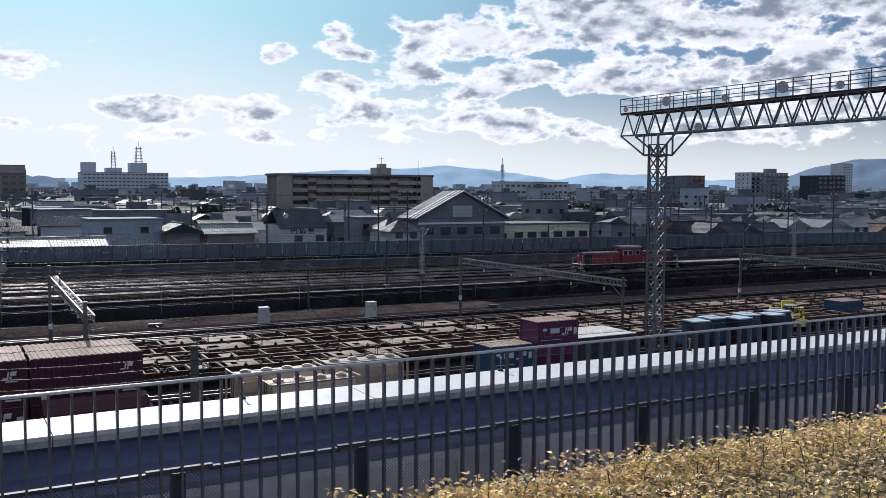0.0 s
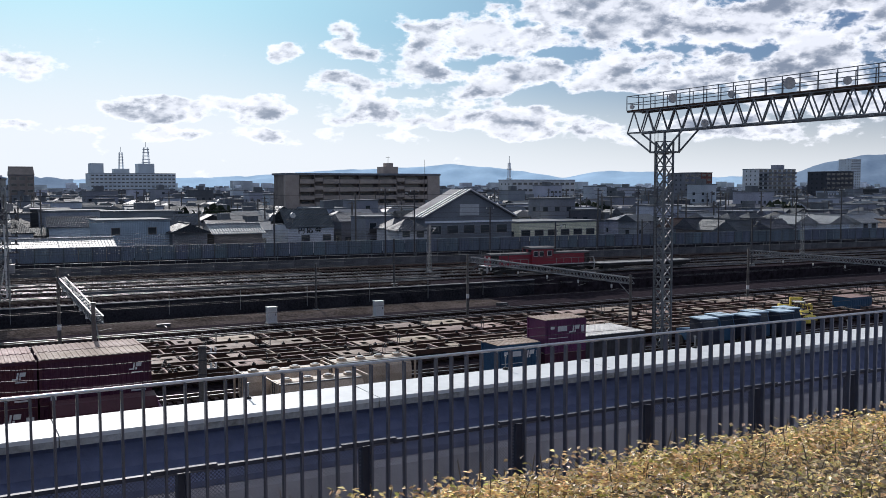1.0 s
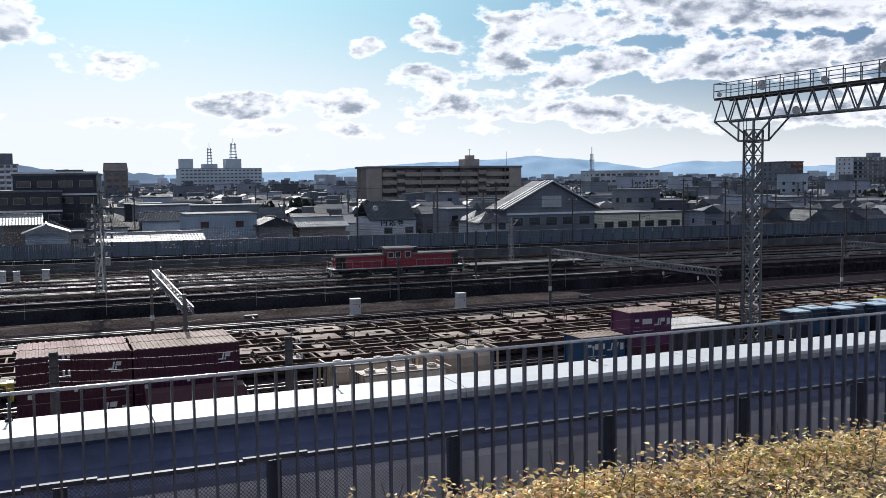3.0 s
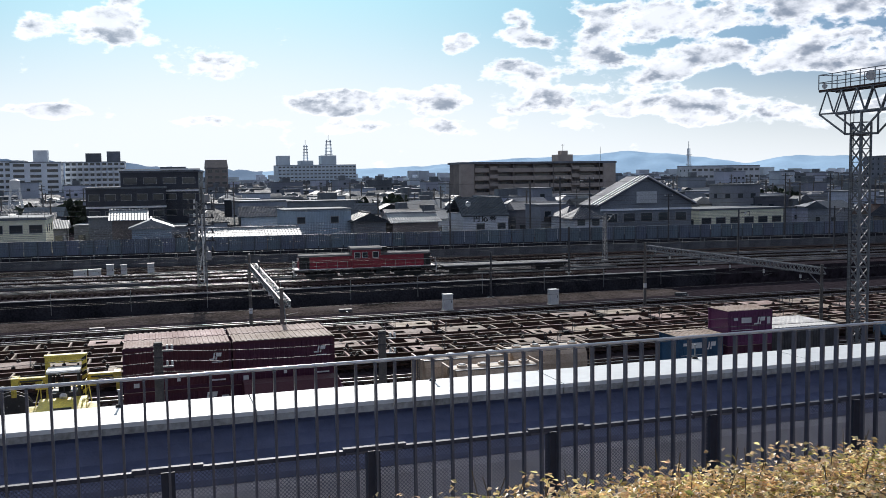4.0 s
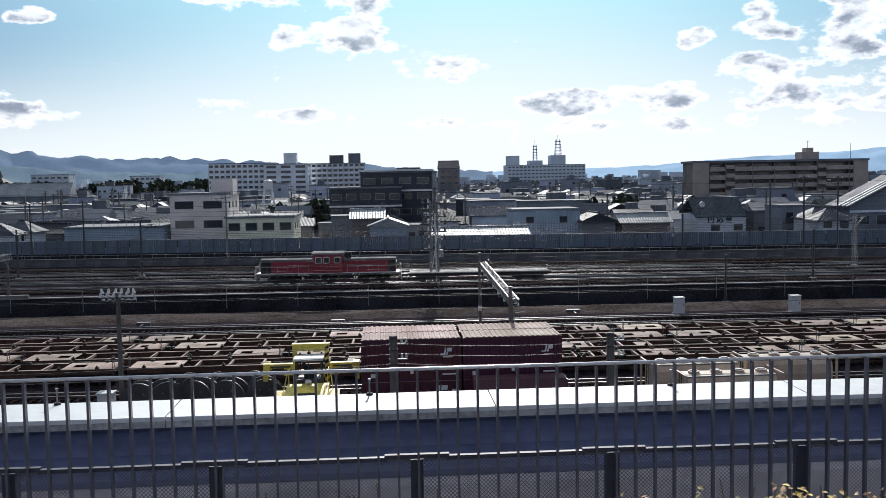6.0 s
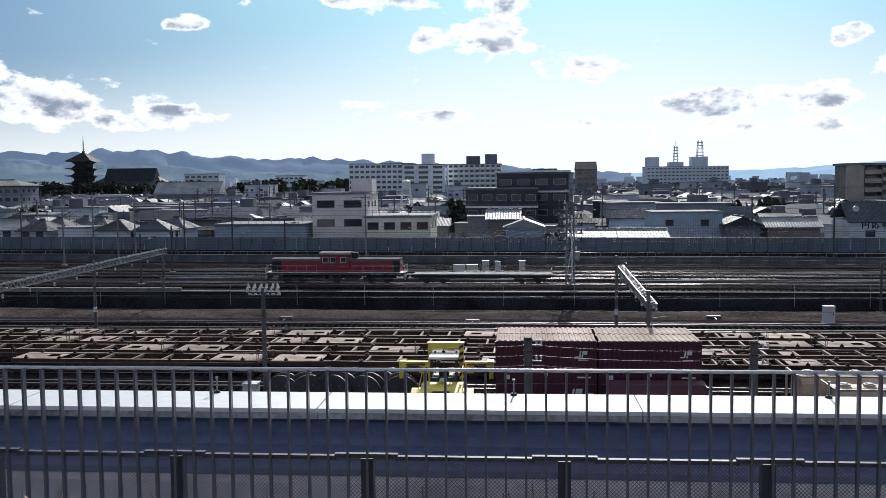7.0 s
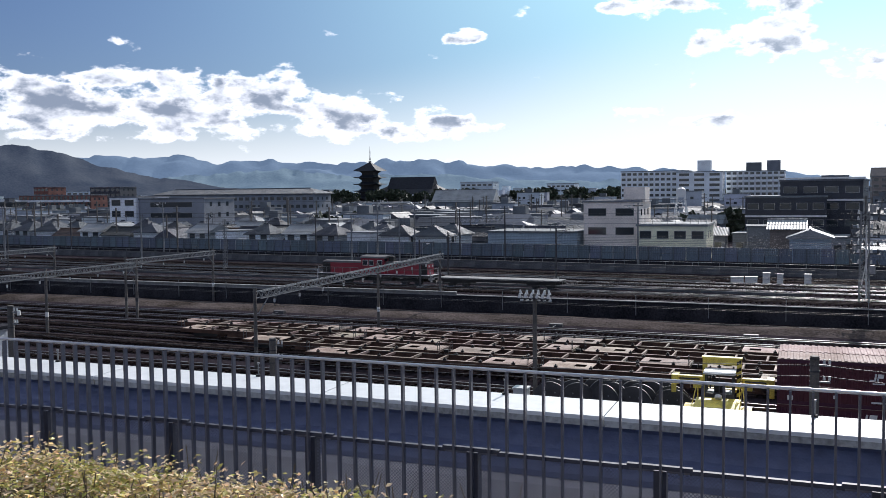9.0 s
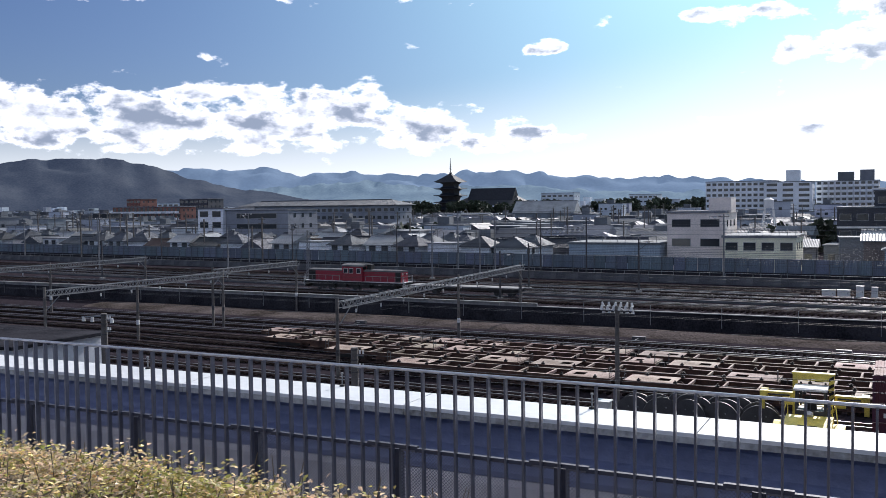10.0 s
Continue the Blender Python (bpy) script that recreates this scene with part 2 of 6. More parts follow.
mat("barrier_post", (0.09, 0.105, 0.12), 0.6, 0.2)
mat("wall_paint", (0.21, 0.23, 0.265), 0.85, spot=0.25, size=4, each=0.45)
mat("wall_white", (0.72, 0.75, 0.79), 0.8, spot=0.2, size=4, each=0.25)
# white walls lifted towards pale blue for haze at half a kilometre
mat("wall_hazed", (0.80, 0.84, 0.88), 0.8, spot=0.15, size=6)
mat("wall_beige", (0.84, 0.76, 0.70), 0.85, spot=0.2, size=4)
mat("wall_cream", (0.90, 0.88, 0.66), 0.8, spot=0.2, size=3)
mat("wall_dark", (0.035, 0.04, 0.055), 0.6, spot=0.3, size=4)
mat("wall_brown", (0.24, 0.205, 0.185), 0.85, spot=0.3, size=3)
mat("wall_blue", (0.34, 0.43, 0.51), 0.7, spot=0.2, size=3, ribs=("X", 0.3))
mat("brick_red", (0.19, 0.075, 0.06), 0.85, spot=0.3, size=3)
mat("roof_tile", (0.068, 0.078, 0.098), 0.62, shine=0.35, spot=0.3, size=3, each=0.45, ribs=("X", 0.27), rib_depth=0.8, bump=0.4)
mat("roof_brown", (0.13, 0.075, 0.055), 0.6, spot=0.4, size=3, ribs=("X", 0.3), rib_depth=0.8, bump=0.4)
mat("roof_metal", (0.27, 0.285, 0.30), 0.5, 0.0, spot=0.35, size=3, ribs=("X", 0.5), rib_depth=0.8)
mat("roof_flat", (0.17, 0.185, 0.21), 0.85, spot=0.35, size=4, each=0.2)
mat("city_wall", (0.30, 0.325, 0.37), 0.85, spot=0.2, size=6, island=0.85, shine=0.2)
mat("city_roof", (0.085, 0.096, 0.118), 0.62, spot=0.3, size=6, island=0.8, shine=0.35, ribs=("X", 0.3), rib_depth=0.5)
# lighter, bluer wall colour that holds the haze over far buildings
mat("far_wall_hazed", (0.58, 0.64, 0.70), 0.9, shine=0.2, spot=0.15, size=10, island=0.4)
mat("temple_wood", (0.045, 0.04, 0.04), 0.8, spot=0.3)
mat("temple_tile", (0.035, 0.04, 0.05), 0.7, shine=0.1, spot=0.3, ribs=("X", 0.4))
mat("bark", (0.10, 0.075, 0.055), 0.9)
mat("pine_leaf", (0.035, 0.05, 0.025), 0.7, spot=0.3, island=0.4)
# hill colours have the blue of distance haze mixed in
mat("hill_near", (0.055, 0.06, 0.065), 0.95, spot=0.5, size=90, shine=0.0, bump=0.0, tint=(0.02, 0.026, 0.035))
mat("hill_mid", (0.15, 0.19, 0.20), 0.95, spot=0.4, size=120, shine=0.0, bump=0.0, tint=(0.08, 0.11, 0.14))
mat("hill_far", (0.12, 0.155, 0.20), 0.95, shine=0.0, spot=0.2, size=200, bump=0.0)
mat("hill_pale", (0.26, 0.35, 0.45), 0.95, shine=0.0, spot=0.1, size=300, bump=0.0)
mat("leaf_gold", (0.93, 0.70, 0.36), 0.4, spot=0.3, size=0.1, island=0.65, tint=(0.30, 0.20, 0.09))
mat("leaf_green", (0.42, 0.40, 0.12), 0.5, spot=0.2, size=0.1, island=0.5)
# dry-leaf tan, made paler to paint cream highlights into the hedge
mat("leaf_dry_highlight", (0.74, 0.60, 0.40), 0.7, spot=0.3, size=0.1, island=0.4)
# twig brown, darkened so the hedge core gives shaded gaps between leaves
mat("twig", (0.13, 0.105, 0.07), 0.85, spot=0.3, size=0.1)
# a faint glow on the hills stands in for haze in between
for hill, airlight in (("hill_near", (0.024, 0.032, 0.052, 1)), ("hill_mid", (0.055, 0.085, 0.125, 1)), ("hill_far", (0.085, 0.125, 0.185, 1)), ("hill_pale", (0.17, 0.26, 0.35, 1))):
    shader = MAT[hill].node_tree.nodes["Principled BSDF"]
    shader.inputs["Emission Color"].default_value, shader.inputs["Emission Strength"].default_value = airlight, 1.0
for leaf in ("leaf_gold", "leaf_green", "leaf_dry_highlight"):
    translucent(leaf, 0.5)


# ---- mesh builder ----
class Shape:
    """Collects boxes, beams, tubes and prisms into one mesh."""

    def __init__(self):
        self.v, self.f, self.smooth = [], [], []

    def add(self, verts, faces, smooth=False):
        n = len(self.v)
        self.v += [tuple(p) for p in verts]
        self.f += [[i + n for i in q] for q in faces]
        self.smooth += [smooth] * len(faces)
        return self

    def box(self, x0, x1, y0, y1, z0, z1, m=None):
        p = [Vector((x, y, z)) for z in (z0, z1) for y in (y0, y1) for x in (x0, x1)]
        if m is not None:
            p = [m @ q for q in p]
        return self.add(p, [(0, 2, 3, 1), (4, 5, 7, 6), (0, 1, 5, 4), (2, 6, 7, 3), (0, 4, 6, 2), (1, 3, 7, 5)])

    def beam(self, a, b, w, h=None):
        a, b, h = Vector(a), Vector(b), h or w
        d = (b - a).normalized()
        side = d.cross(Vector((0, 0, 1)))
        side = Vector((1, 0, 0)) if side.length < 1e-3 else side.normalized()
        up = side.cross(d)
        p = [q + side * (w / 2 * i) + up * (h / 2 * j) for q in (a, b) for i, j in ((-1, -1), (1, -1), (1, 1), (-1, 1))]
        return self.add(p, [(3, 2, 1, 0), (4, 5, 6, 7), (0, 1, 5, 4), (1, 2, 6, 5), (2, 3, 7, 6), (3, 0, 4, 7)])

    def tube(self, a, b, r, r2=None, n=8):
        a, b, r2 = Vector(a), Vector(b), r if r2 is None else r2
        d = (b - a).normalized()
        side = d.cross(Vector((0, 0, 1)))
        side = Vector((1, 0, 0)) if side.length < 1e-3 else side.normalized()
        up = side.cross(d)
        ring = [(math.cos(2 * math.pi * i / n), math.sin(2 * math.pi * i / n)) for i in range(n)]
        p = [a + (side * c + up * s) * r for c, s in ring] + [b + (side * c + up * s) * r2 for c, s in ring]
        self.add(p, [(i, (i + 1) % n, n + (i + 1) % n, n + i) for i in range(n)], True)
        return self.add(p, [tuple(range(n))[::-1], tuple(range(n, 2 * n))])

    def prism(self, profile, x0, x1):
        """A closed outline in (y, z), drawn out along x."""
        n = len(profile)
        p = [(x, y, z) for x in (x0, x1) for y, z in profile]
        return self.add(p, [(i, (i + 1) % n, n + (i + 1) % n, n + i) for i in range(n)] + [tuple(range(n))[::-1], tuple(range(n, 2 * n))])

    def mesh(self, name):
        me = bpy.data.meshes.new(name)
        me.from_pydata(self.v, [], self.f)
        me.polygons.foreach_set("use_smooth", self.smooth)
        me.update()
        return me


def part(name, shape, material_name, parent=None, label="", m=None):
    me = shape if isinstance(shape, bpy.types.Mesh) else shape.mesh(name)
    if not me.materials:
        me.materials.append(MAT[material_name])
    ob = new(name, me)
    ob.parent = parent
    if m is not None:
        ob.matrix_basis = m
    return tagged(ob, label)


def thing(name, m, label, category, group="", kind=""):
    ob = new(name)
    ob.empty_display_size = 0.3
    ob.matrix_basis = m
    return tagged(ob, label, category, group, kind)


def structure(name, shape, material_name, label, category="", m=None):
    ob = part(name, shape, material_name, None, label, m)
    return tagged(ob, "", category or name.split("_")[0], "", "structure")


rng = random.Random(7)
YARD, UPPER, WALL = -0.02, -0.077, -0.108      # how the yard, the main lines and the barrier run against x
HI = 2.0                                        # level of the main lines


def retain_y(x):
    return 104.7 - 0.024 * x


# ---- ground ----
def build_ground():
    s = Shape()
    xs = [-4900, -1200, -400, -200, -100, 0, 100, 200, 400, 1200, 4900]
    for a, b in zip(xs, xs[1:]):
        ya, yb = retain_y(max(-400, min(400, a))), retain_y(max(-400, min(400, b)))
        s.add([(a, -4900, 0), (b, -4900, 0), (b, yb, 0), (a, ya, 0)], [(0, 1, 2, 3)])
        s.add([(a, ya, 0), (b, yb, 0), (b, yb, HI), (a, ya, HI)], [(0, 1, 2, 3)])
        s.add([(a, ya, HI), (b, yb, HI), (b, 4900, HI), (a, 4900, HI)], [(0, 1, 2, 3)])
    structure("ground", s, "ballast", "dark brown oily ballast and earth of a rail yard", "ground")
    w = Shape()
    w.add([(-260, retain_y(-260) - 0.3, 0), (70, retain_y(70) - 0.3, 0), (70, retain_y(70) - 0.01, 0), (-260, retain_y(-260) - 0.01, 0),
           (-260, retain_y(-260) - 0.3, HI - 0.1), (70, retain_y(70) - 0.3, HI - 0.1), (70, retain_y(70) - 0.01, HI - 0.1), (-260, retain_y(-260) - 0.01, HI - 0.1)],
          [(0, 1, 5, 4), (4, 5, 6, 7), (2, 3, 7, 6), (0, 4, 7, 3), (1, 2, 6, 5)])
    wall = structure("retaining_wall", w, "dark_concrete", "dark concrete retaining wall below the main lines", "wall")
    for i in range(66):
        a = -260 + i * 5
        up = 0.35 if a < -40 else 0.0
        c = Shape().beam((a + 0.02, retain_y(a) - 0.2, HI + up), (a + 4.98, retain_y(a + 5) - 0.2, HI + up), 0.5, 0.09)
        if up:
            c.beam((a + 0.02, retain_y(a) - 0.12, HI + 0.1), (a + 4.98, retain_y(a + 5) - 0.12, HI + 0.1), 0.3, 0.4)
        part("coping_slab", c, "coping", wall)
    for i in range(40):
        a = -250 + i * 8
        part("rail_post", Shape().beam((a, retain_y(a) - 0.35, 0.4), (a, retain_y(a) - 0.35, HI + 0.7), 0.07), "galvanised", wall)
    berm = Shape()
    nx, ny = 90, 8
    for j in range(ny + 1):
        for i in range(nx + 1):
            x = -110 + i * 1.9
            v = j / ny
            z = 0.55 * math.sin(math.pi * v) * (0.35 + noise.noise((x * 0.06, v * 2, 3)) * 0.5 + 0.3) + 0.1 * noise.noise((x * 0.5, v * 6, 0))
            berm.v.append((x, 96.5 + v * 7 - 0.02 * x, max(-0.05, z) if 0 < j < ny else -0.05))
    for j in range(ny):
        for i in range(nx):
            a = j * (nx + 1) + i
            berm.f.append([a, a + 1, a + nx + 2, a + nx + 1])
            berm.smooth.append(True)
    structure("earth_bank", berm, "earth", "low bank of bare brown earth beside the tracks", "ground")


def build_track(y0, slope, z, x0, x1, shiny=True):
    t = thing("railway_track", Matrix.Translation((0, y0, z)) @ Matrix.Rotation(math.atan(slope), 4, "Z"),
              "railway track with worn steel rails on sleepers in ballast", "railway track", "tracks of the yard", "structure")
    for side in (-0.5335, 0.5335):
        part("rail", Shape().box(x0, x1, side - 0.06, side + 0.06, 0.16, 0.19).box(x0, x1, side - 0.015, side + 0.015, 0.19, 0.26), "rail_rust", t)
        part("rail_head", Shape().box(x0, x1, side - 0.034, side + 0.034, 0.26, 0.31), "rail_steel" if shiny else "rail_rust", t)
    s = Shape()
    n = int((x1 - x0) / 0.62)
    for i in range(n):
        x = x0 + i * 0.62
        s.box(x, x + 0.22, -1.05 + rng.uniform(-.05, .05), 1.05, 0.03, 0.165)
    tagged(part("sleepers", s, "sleeper", t), kind="stuff")


YARD_ROWS = [79.6, 75.7, 71.8, 67.9]
build_ground()
for y0 in (56.5 + 6.6, 84.0, 88.2, 92.2):
    build_track(y0, YARD, 0, -190, 230)
for y0 in YARD_ROWS:
    build_track(y0, YARD, 0, -190, 230, False)
LOCO_Y, LOCO_SLOPE, LOCO_Z = 111.5, -0.05, HI - 0.1     # the track of the moving train
build_track(LOCO_Y, LOCO_SLOPE, LOCO_Z, -260, 240)
build_track(107.3, LOCO_SLOPE, HI, -260, 55, False)
for k, y0 in enumerate((117.0, 121.2, 125.4, 130.0, 134.2)):
    build_track(y0, UPPER, HI, -260, 260, k in (0, 1, 2))


# ---- terrace with fence and parapet ----
FY, DECK = 4.45, 12.2


def build_terrace():
    s = Shape().box(-40, 40, -30, 5.9, 11.8, DECK)
    structure("terrace_floor", s, "terrace", "pale grey paved roof terrace floor", "floor")
    body = Shape().box(-40, 40, -30, 6.4, 0, 11.79)
    structure("wall_terrace_building", body, "concrete", "plain concrete building below the terrace", "wall")
    inner = Shape()
    prof = [(5.90, 12.60), (5.56, 12.60), (5.56, 12.64), (5.60, 12.665), (5.70, 12.69), (5.79, 12.73), (5.84, 12.80), (5.86, 12.86), (5.90, 12.915)]
    inner.prism(prof, -40, 40)
    structure("curb", Shape().prism([(5.899, DECK + 0.002), (5.50, DECK + 0.002), (5.52, 12.56), (5.55, 12.597), (5.899, 12.597)], -40, 40), "curb_grey", "grey rendered curb under the blue parapet", "curb")
    inner.box(-40, 40, 5.90, 6.18, 11.8, 12.957)
    parapet = structure("parapet", inner, "blue_wall", "blue-painted parapet with a white coping", "parapet")
    joint = 2.1
    for i in range(-12, 12):
        a = i * joint + 0.72
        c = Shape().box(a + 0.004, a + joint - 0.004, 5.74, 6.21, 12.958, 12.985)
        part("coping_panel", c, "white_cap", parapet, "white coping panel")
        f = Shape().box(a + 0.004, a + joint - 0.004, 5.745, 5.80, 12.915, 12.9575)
        part("coping_edge", f, "cap_face", parapet, "mottled grey coping edge")
    for x in (-8.46, -6.37, -4.28, -2.19, -0.1, 2.0, 4.14, 6.2, 8.3):
        st = thing("roof_stud", pose(x, 6.17, 12.985), "small wire stud with a black rubber base on the white coping", "wire stud", "studs on the coping")
        part("base", Shape().tube((0, 0, 0), (0, 0, 0.015), 0.025, 0.02, 10), "rubber", st)
        part("rod", Shape().tube((0, 0, 0.015), (0, 0, 0.10), 0.006, n=6).tube((-0.0, 0, 0.10), (0, 0, 0.112), 0.011, n=8), "galvanised", st)


def build_fence():
    f = thing("fence", pose(0, FY, DECK), "dark navy metal picket fence with perforated lower panels", "fence", kind="structure")
    top, low = 13.51 - DECK, 13.06 - DECK
    x0 = 0.165
    part("top_rail", Shape().tube((-9.8, 0, top), (10.2, 0, top), 0.009, n=12), "rail_bar", f, "rounded steel top rail")
    picket = Shape().box(-0.0056, 0.0056, -0.016, 0.014, 0.06, top - 0.008).mesh("picket")
    post = Shape().box(-0.032, 0.032, 0.01, 0.075, 0, low - 0.012).mesh("post")
    panel = Shape()
    w, h, step, wire = 0.93, low - 0.085, 0.020, 0.0023
    for sign in (1, -1):
        k = -h
        while k < w:
            ax, az, bx, bz = k, 0.0, k + h, h
            if ax < 0:
                ax, az = 0.0, -k
            if bx > w:
                bx, bz = w, w - k
            if sign < 0:
                ax, bx = w - ax, w - bx
            dx = wire
            panel.add([(ax - dx, 0, az), (ax + dx, 0, az), (bx + dx, 0, bz), (bx - dx, 0, bz)], [(0, 1, 2, 3)])
            k += step
    panel.box(-0.01, w + 0.01, -0.006, 0.006, -0.012, 0.0).box(-0.01, w + 0.01, -0.006, 0.006, h, h + 0.012)
    panel = panel.mesh("mesh_panel")
    bar = Shape().box(0.0, 0.70, -0.014, 0.014, -0.011, 0.009).mesh("lower_rail")
    bridge = Shape().box(0.0, 0.30, -0.014, 0.014, 0.012, 0.034).box(-0.012, 0.0, -0.0142, 0.0142, 0.0, 0.034).box(0.30, 0.312, -0.0142, 0.0142, 0.0, 0.034).mesh("clamp")
    for i in range(-10, 10):
        px = x0 + i
        part("post", post, "navy_post", f, m=pose(px, 0, 0))
        part("lower_rail", bar, "navy_post", f, m=pose(px + 0.15, 0, low))
        part("clamp", bridge, "navy_post", f, m=pose(px - 0.15, 0, low - 0.014))
        part("mesh_panel", panel, "mesh_metal", f, "perforated metal panel", m=pose(px + 0.035, 0.034, 0.06))
        for k in range(10):
            part("picket", picket, "navy_paint", f, m=pose(px + 0.008 + k * 0.1, -0.016, 0))


def build_hedge():
    h = thing("hedge", pose(0, 2.2, DECK), "clipped hedge with golden-brown and green small leaves", "hedge")
    core = Shape()
    nx, ny = 130, 10
    for j in range(ny + 1):
        for i in range(nx + 1):
            x, y = -7 + i * 0.11, -0.75 + 1.5 * j / ny
            z = 1.07 + 0.05 * noise.noise((x * 1.5, y * 2, 0)) + 0.03 * noise.noise((x * 6, y * 6, 4)) - 0.10 * abs(y / 0.75) ** 4
            core.v.append((x, y, z if 0 < j < ny else 0.0))
    for j in range(ny):
        for i in range(nx):
            a = j * (nx + 1) + i
            core.f.append([a, a + 1, a + nx + 2, a + nx + 1])
            core.smooth.append(True)
    part("core", core, "twig", h)
    gold, green, dry, twigs = Shape(), Shape(), Shape(), Shape()
    r = random.Random(3)
    count = 110000
    for _ in range(count):
        x = r.uniform(-7, 7.2)
        y = r.uniform(-0.78, 0.80) if r.random() < 0.7 else r.uniform(0.45, 0.82)
        edge = max(0.0, (abs(y) - 0.55) / 0.25)
        z = 1.165 - 0.05 * math.exp(-((x + 0.75) / 0.9) ** 2) + 0.03 * noise.noise((x * 1.5, y * 2, 0)) + 0.04 * noise.noise((x * 6, y * 6, 4)) - r.random() ** 1.6 * 0.13 - edge * r.random() * 0.35
        yaw, tip, roll = r.uniform(0, 6.28), r.uniform(-0.3, 0.7), r.uniform(-0.8, 0.8)
        ln, wd = r.uniform(0.018, 0.036), r.uniform(0.0065, 0.0115)
        m = Matrix.Translation((x, y, z)) @ Euler((roll, -tip, yaw)).to_matrix().to_4x4()
        pts = [m @ Vector(p) for p in ((0, 0, 0), (ln * 0.5, wd, 0.002), (ln, 0, -0.004), (ln * 0.5, -wd, 0.002))]
        share = 0.5 + 0.5 * math.tanh((x + 0.2) * 0.9) + 0.25 * noise.noise((x * 0.8, y * 0.8, 9))
        pick = r.random()
        s = gold if pick < 0.50 * share + 0.16 else (green if r.random() < 0.42 - 0.12 * share + 0.35 * noise.noise((x * 1.5, y, 2)) else dry)
        s.add(pts, [(0, 1, 2), (0, 2, 3)])
    for _ in range(1500):
        x, y = r.uniform(-7, 7), r.uniform(-0.75, 0.78)
        z = 1.07 + 0.05 * noise.noise((x * 1.5, y * 2, 0))
        twigs.beam((x, y, z), (x + r.uniform(-.04, .04), y + r.uniform(-.04, .04), z + r.uniform(0.05, 0.15)), 0.003)
    tagged(part("golden_leaves", gold, "leaf_gold", h, "small golden-brown leaves"), kind="stuff")
    tagged(part("green_leaves", green, "leaf_green", h, "small yellow-green leaves"), kind="stuff")
    tagged(part("dry_leaves", dry, "leaf_dry_highlight", h, "pale tan dry leaves, also standing in for highlights"), kind="stuff")
    tagged(part("twig_mass", twigs, "twig", h), kind="stuff")


build_terrace()
build_hedge()


# ---- rail yard ----
def flat_wagon_parts(t, long_plates=False):
    """Skeleton container wagon, 19.6 m long, its middle at the origin, rails at z 0.3."""
    L = 9.8
    z = 1.28
    part("centre_sill", Shape().box(-L, L, -0.16, 0.16, z - 0.5, z - 0.22), "rust_frame", t)
    for y in (-1.22, 1.22):
        sill = part("side_sill", Shape().box(-L, L, y - 0.05, y + 0.05, z - 0.38, z - 0.012).box(-4.2, 4.2, y - 0.05, y + 0.05, z - 0.62, z - 0.38), "rust_frame", t)
        # tan flange puts the sunlit line along the sill's top edge
        part("sill_flange", Shape().box(-L, L, y - 0.085, y + 0.085, z - 0.01, z + 0.012), "rust_deck", sill, "thin top flange in the tan of a sunlit edge")
    for x in (-9.7, -5.0, -2.6, -0.2, 2.2, 4.6, 9.7) if long_plates else (-9.7, -7.0, -4.7, -2.4, 0, 2.4, 4.7, 7.0, 9.7):
        part("cross_beam", Shape().box(x - 0.075, x + 0.075, -1.13, 1.13, z - 0.2, z - 0.005), "rust_deck", t)
    for s in (-1, 1):
        # end deck with an oval opening over the bogie
        a, b = (6.0, 9.6) if long_plates else (7.4, 9.6)
        hole = (6.55, 7.45) if long_plates else (7.8, 8.4)
        d = Shape()
        for x0, x1, y0, y1 in ((a, hole[0], -1.13, 1.13), (hole[1], b, -1.13, 1.13), (hole[0], hole[1], -1.13, -0.45), (hole[0], hole[1], 0.5, 1.13)):
            d.box(min(s * x0, s * x1), max(s * x0, s * x1), y0, y1, z - 0.004, z + 0.016)
        part("deck_plate", d, "rust_deck", t, "worn brown deck plate")
    if not long_plates:
        part("deck_plate", Shape().box(-3.6, -2.6, -1.13, 0.3, z - 0.004, z + 0.016), "rust_deck", t, "worn brown deck plate")
    for x in (-8.6, -5.9, -2.9, 2.9, 5.9, 8.6):
        for y in (-1.22, 1.22):
            part("twist_lock", Shape().box(x - 0.13, x + 0.13, y - 0.09, y + 0.09, z + 0.003, z + 0.14).box(x - 0.05, x + 0.05, y - 0.05, y + 0.05, z + 0.14, z + 0.24), "black_gear", t)
    for x in (-7.0, 7.0):
        b = Shape()
        for y in (-0.95, 0.95):
            b.prism([(y - 0.06, 0.55), (y + 0.06, 0.55), (y + 0.06, 0.86), (y - 0.06, 0.86)], x - 1.35, x + 1.35)
        b.box(x - 0.2, x + 0.2, -0.95, 0.95, 0.6, 0.84)
        bogie = part("bogie", b, "black_gear", t)
        for dx in (-0.95, 0.95):
            w = Shape().tube((x + dx, -0.82, 0.74), (x + dx, 0.82, 0.74), 0.07)
            for y in (-0.62, 0.55):
                w.tube((x + dx, y, 0.74), (x + dx, y + 0.07, 0.74), 0.43, n=16)
            part("wheelset", w, "rail_rust", bogie)
    for s in (-1, 1):
        part("coupler", Shape().box(min(s * L, s * (L + 0.42)), max(s * L, s * (L + 0.42)), -0.12, 0.12, 0.95, 1.2), "black_gear", t)
        r = Shape()
        x = s * (L - 0.1)
        for y in (-1.2, -0.75):
            r.beam((x, y, z), (x, y, z + 0.75), 0.04)
        r.beam((x, -1.2, z + 0.75), (x, -0.75, z + 0.75), 0.04).beam((x, -1.2, z + 0.4), (x, -0.75, z + 0.4), 0.03)
        part("hand_rail", r, "dark_steel", t)


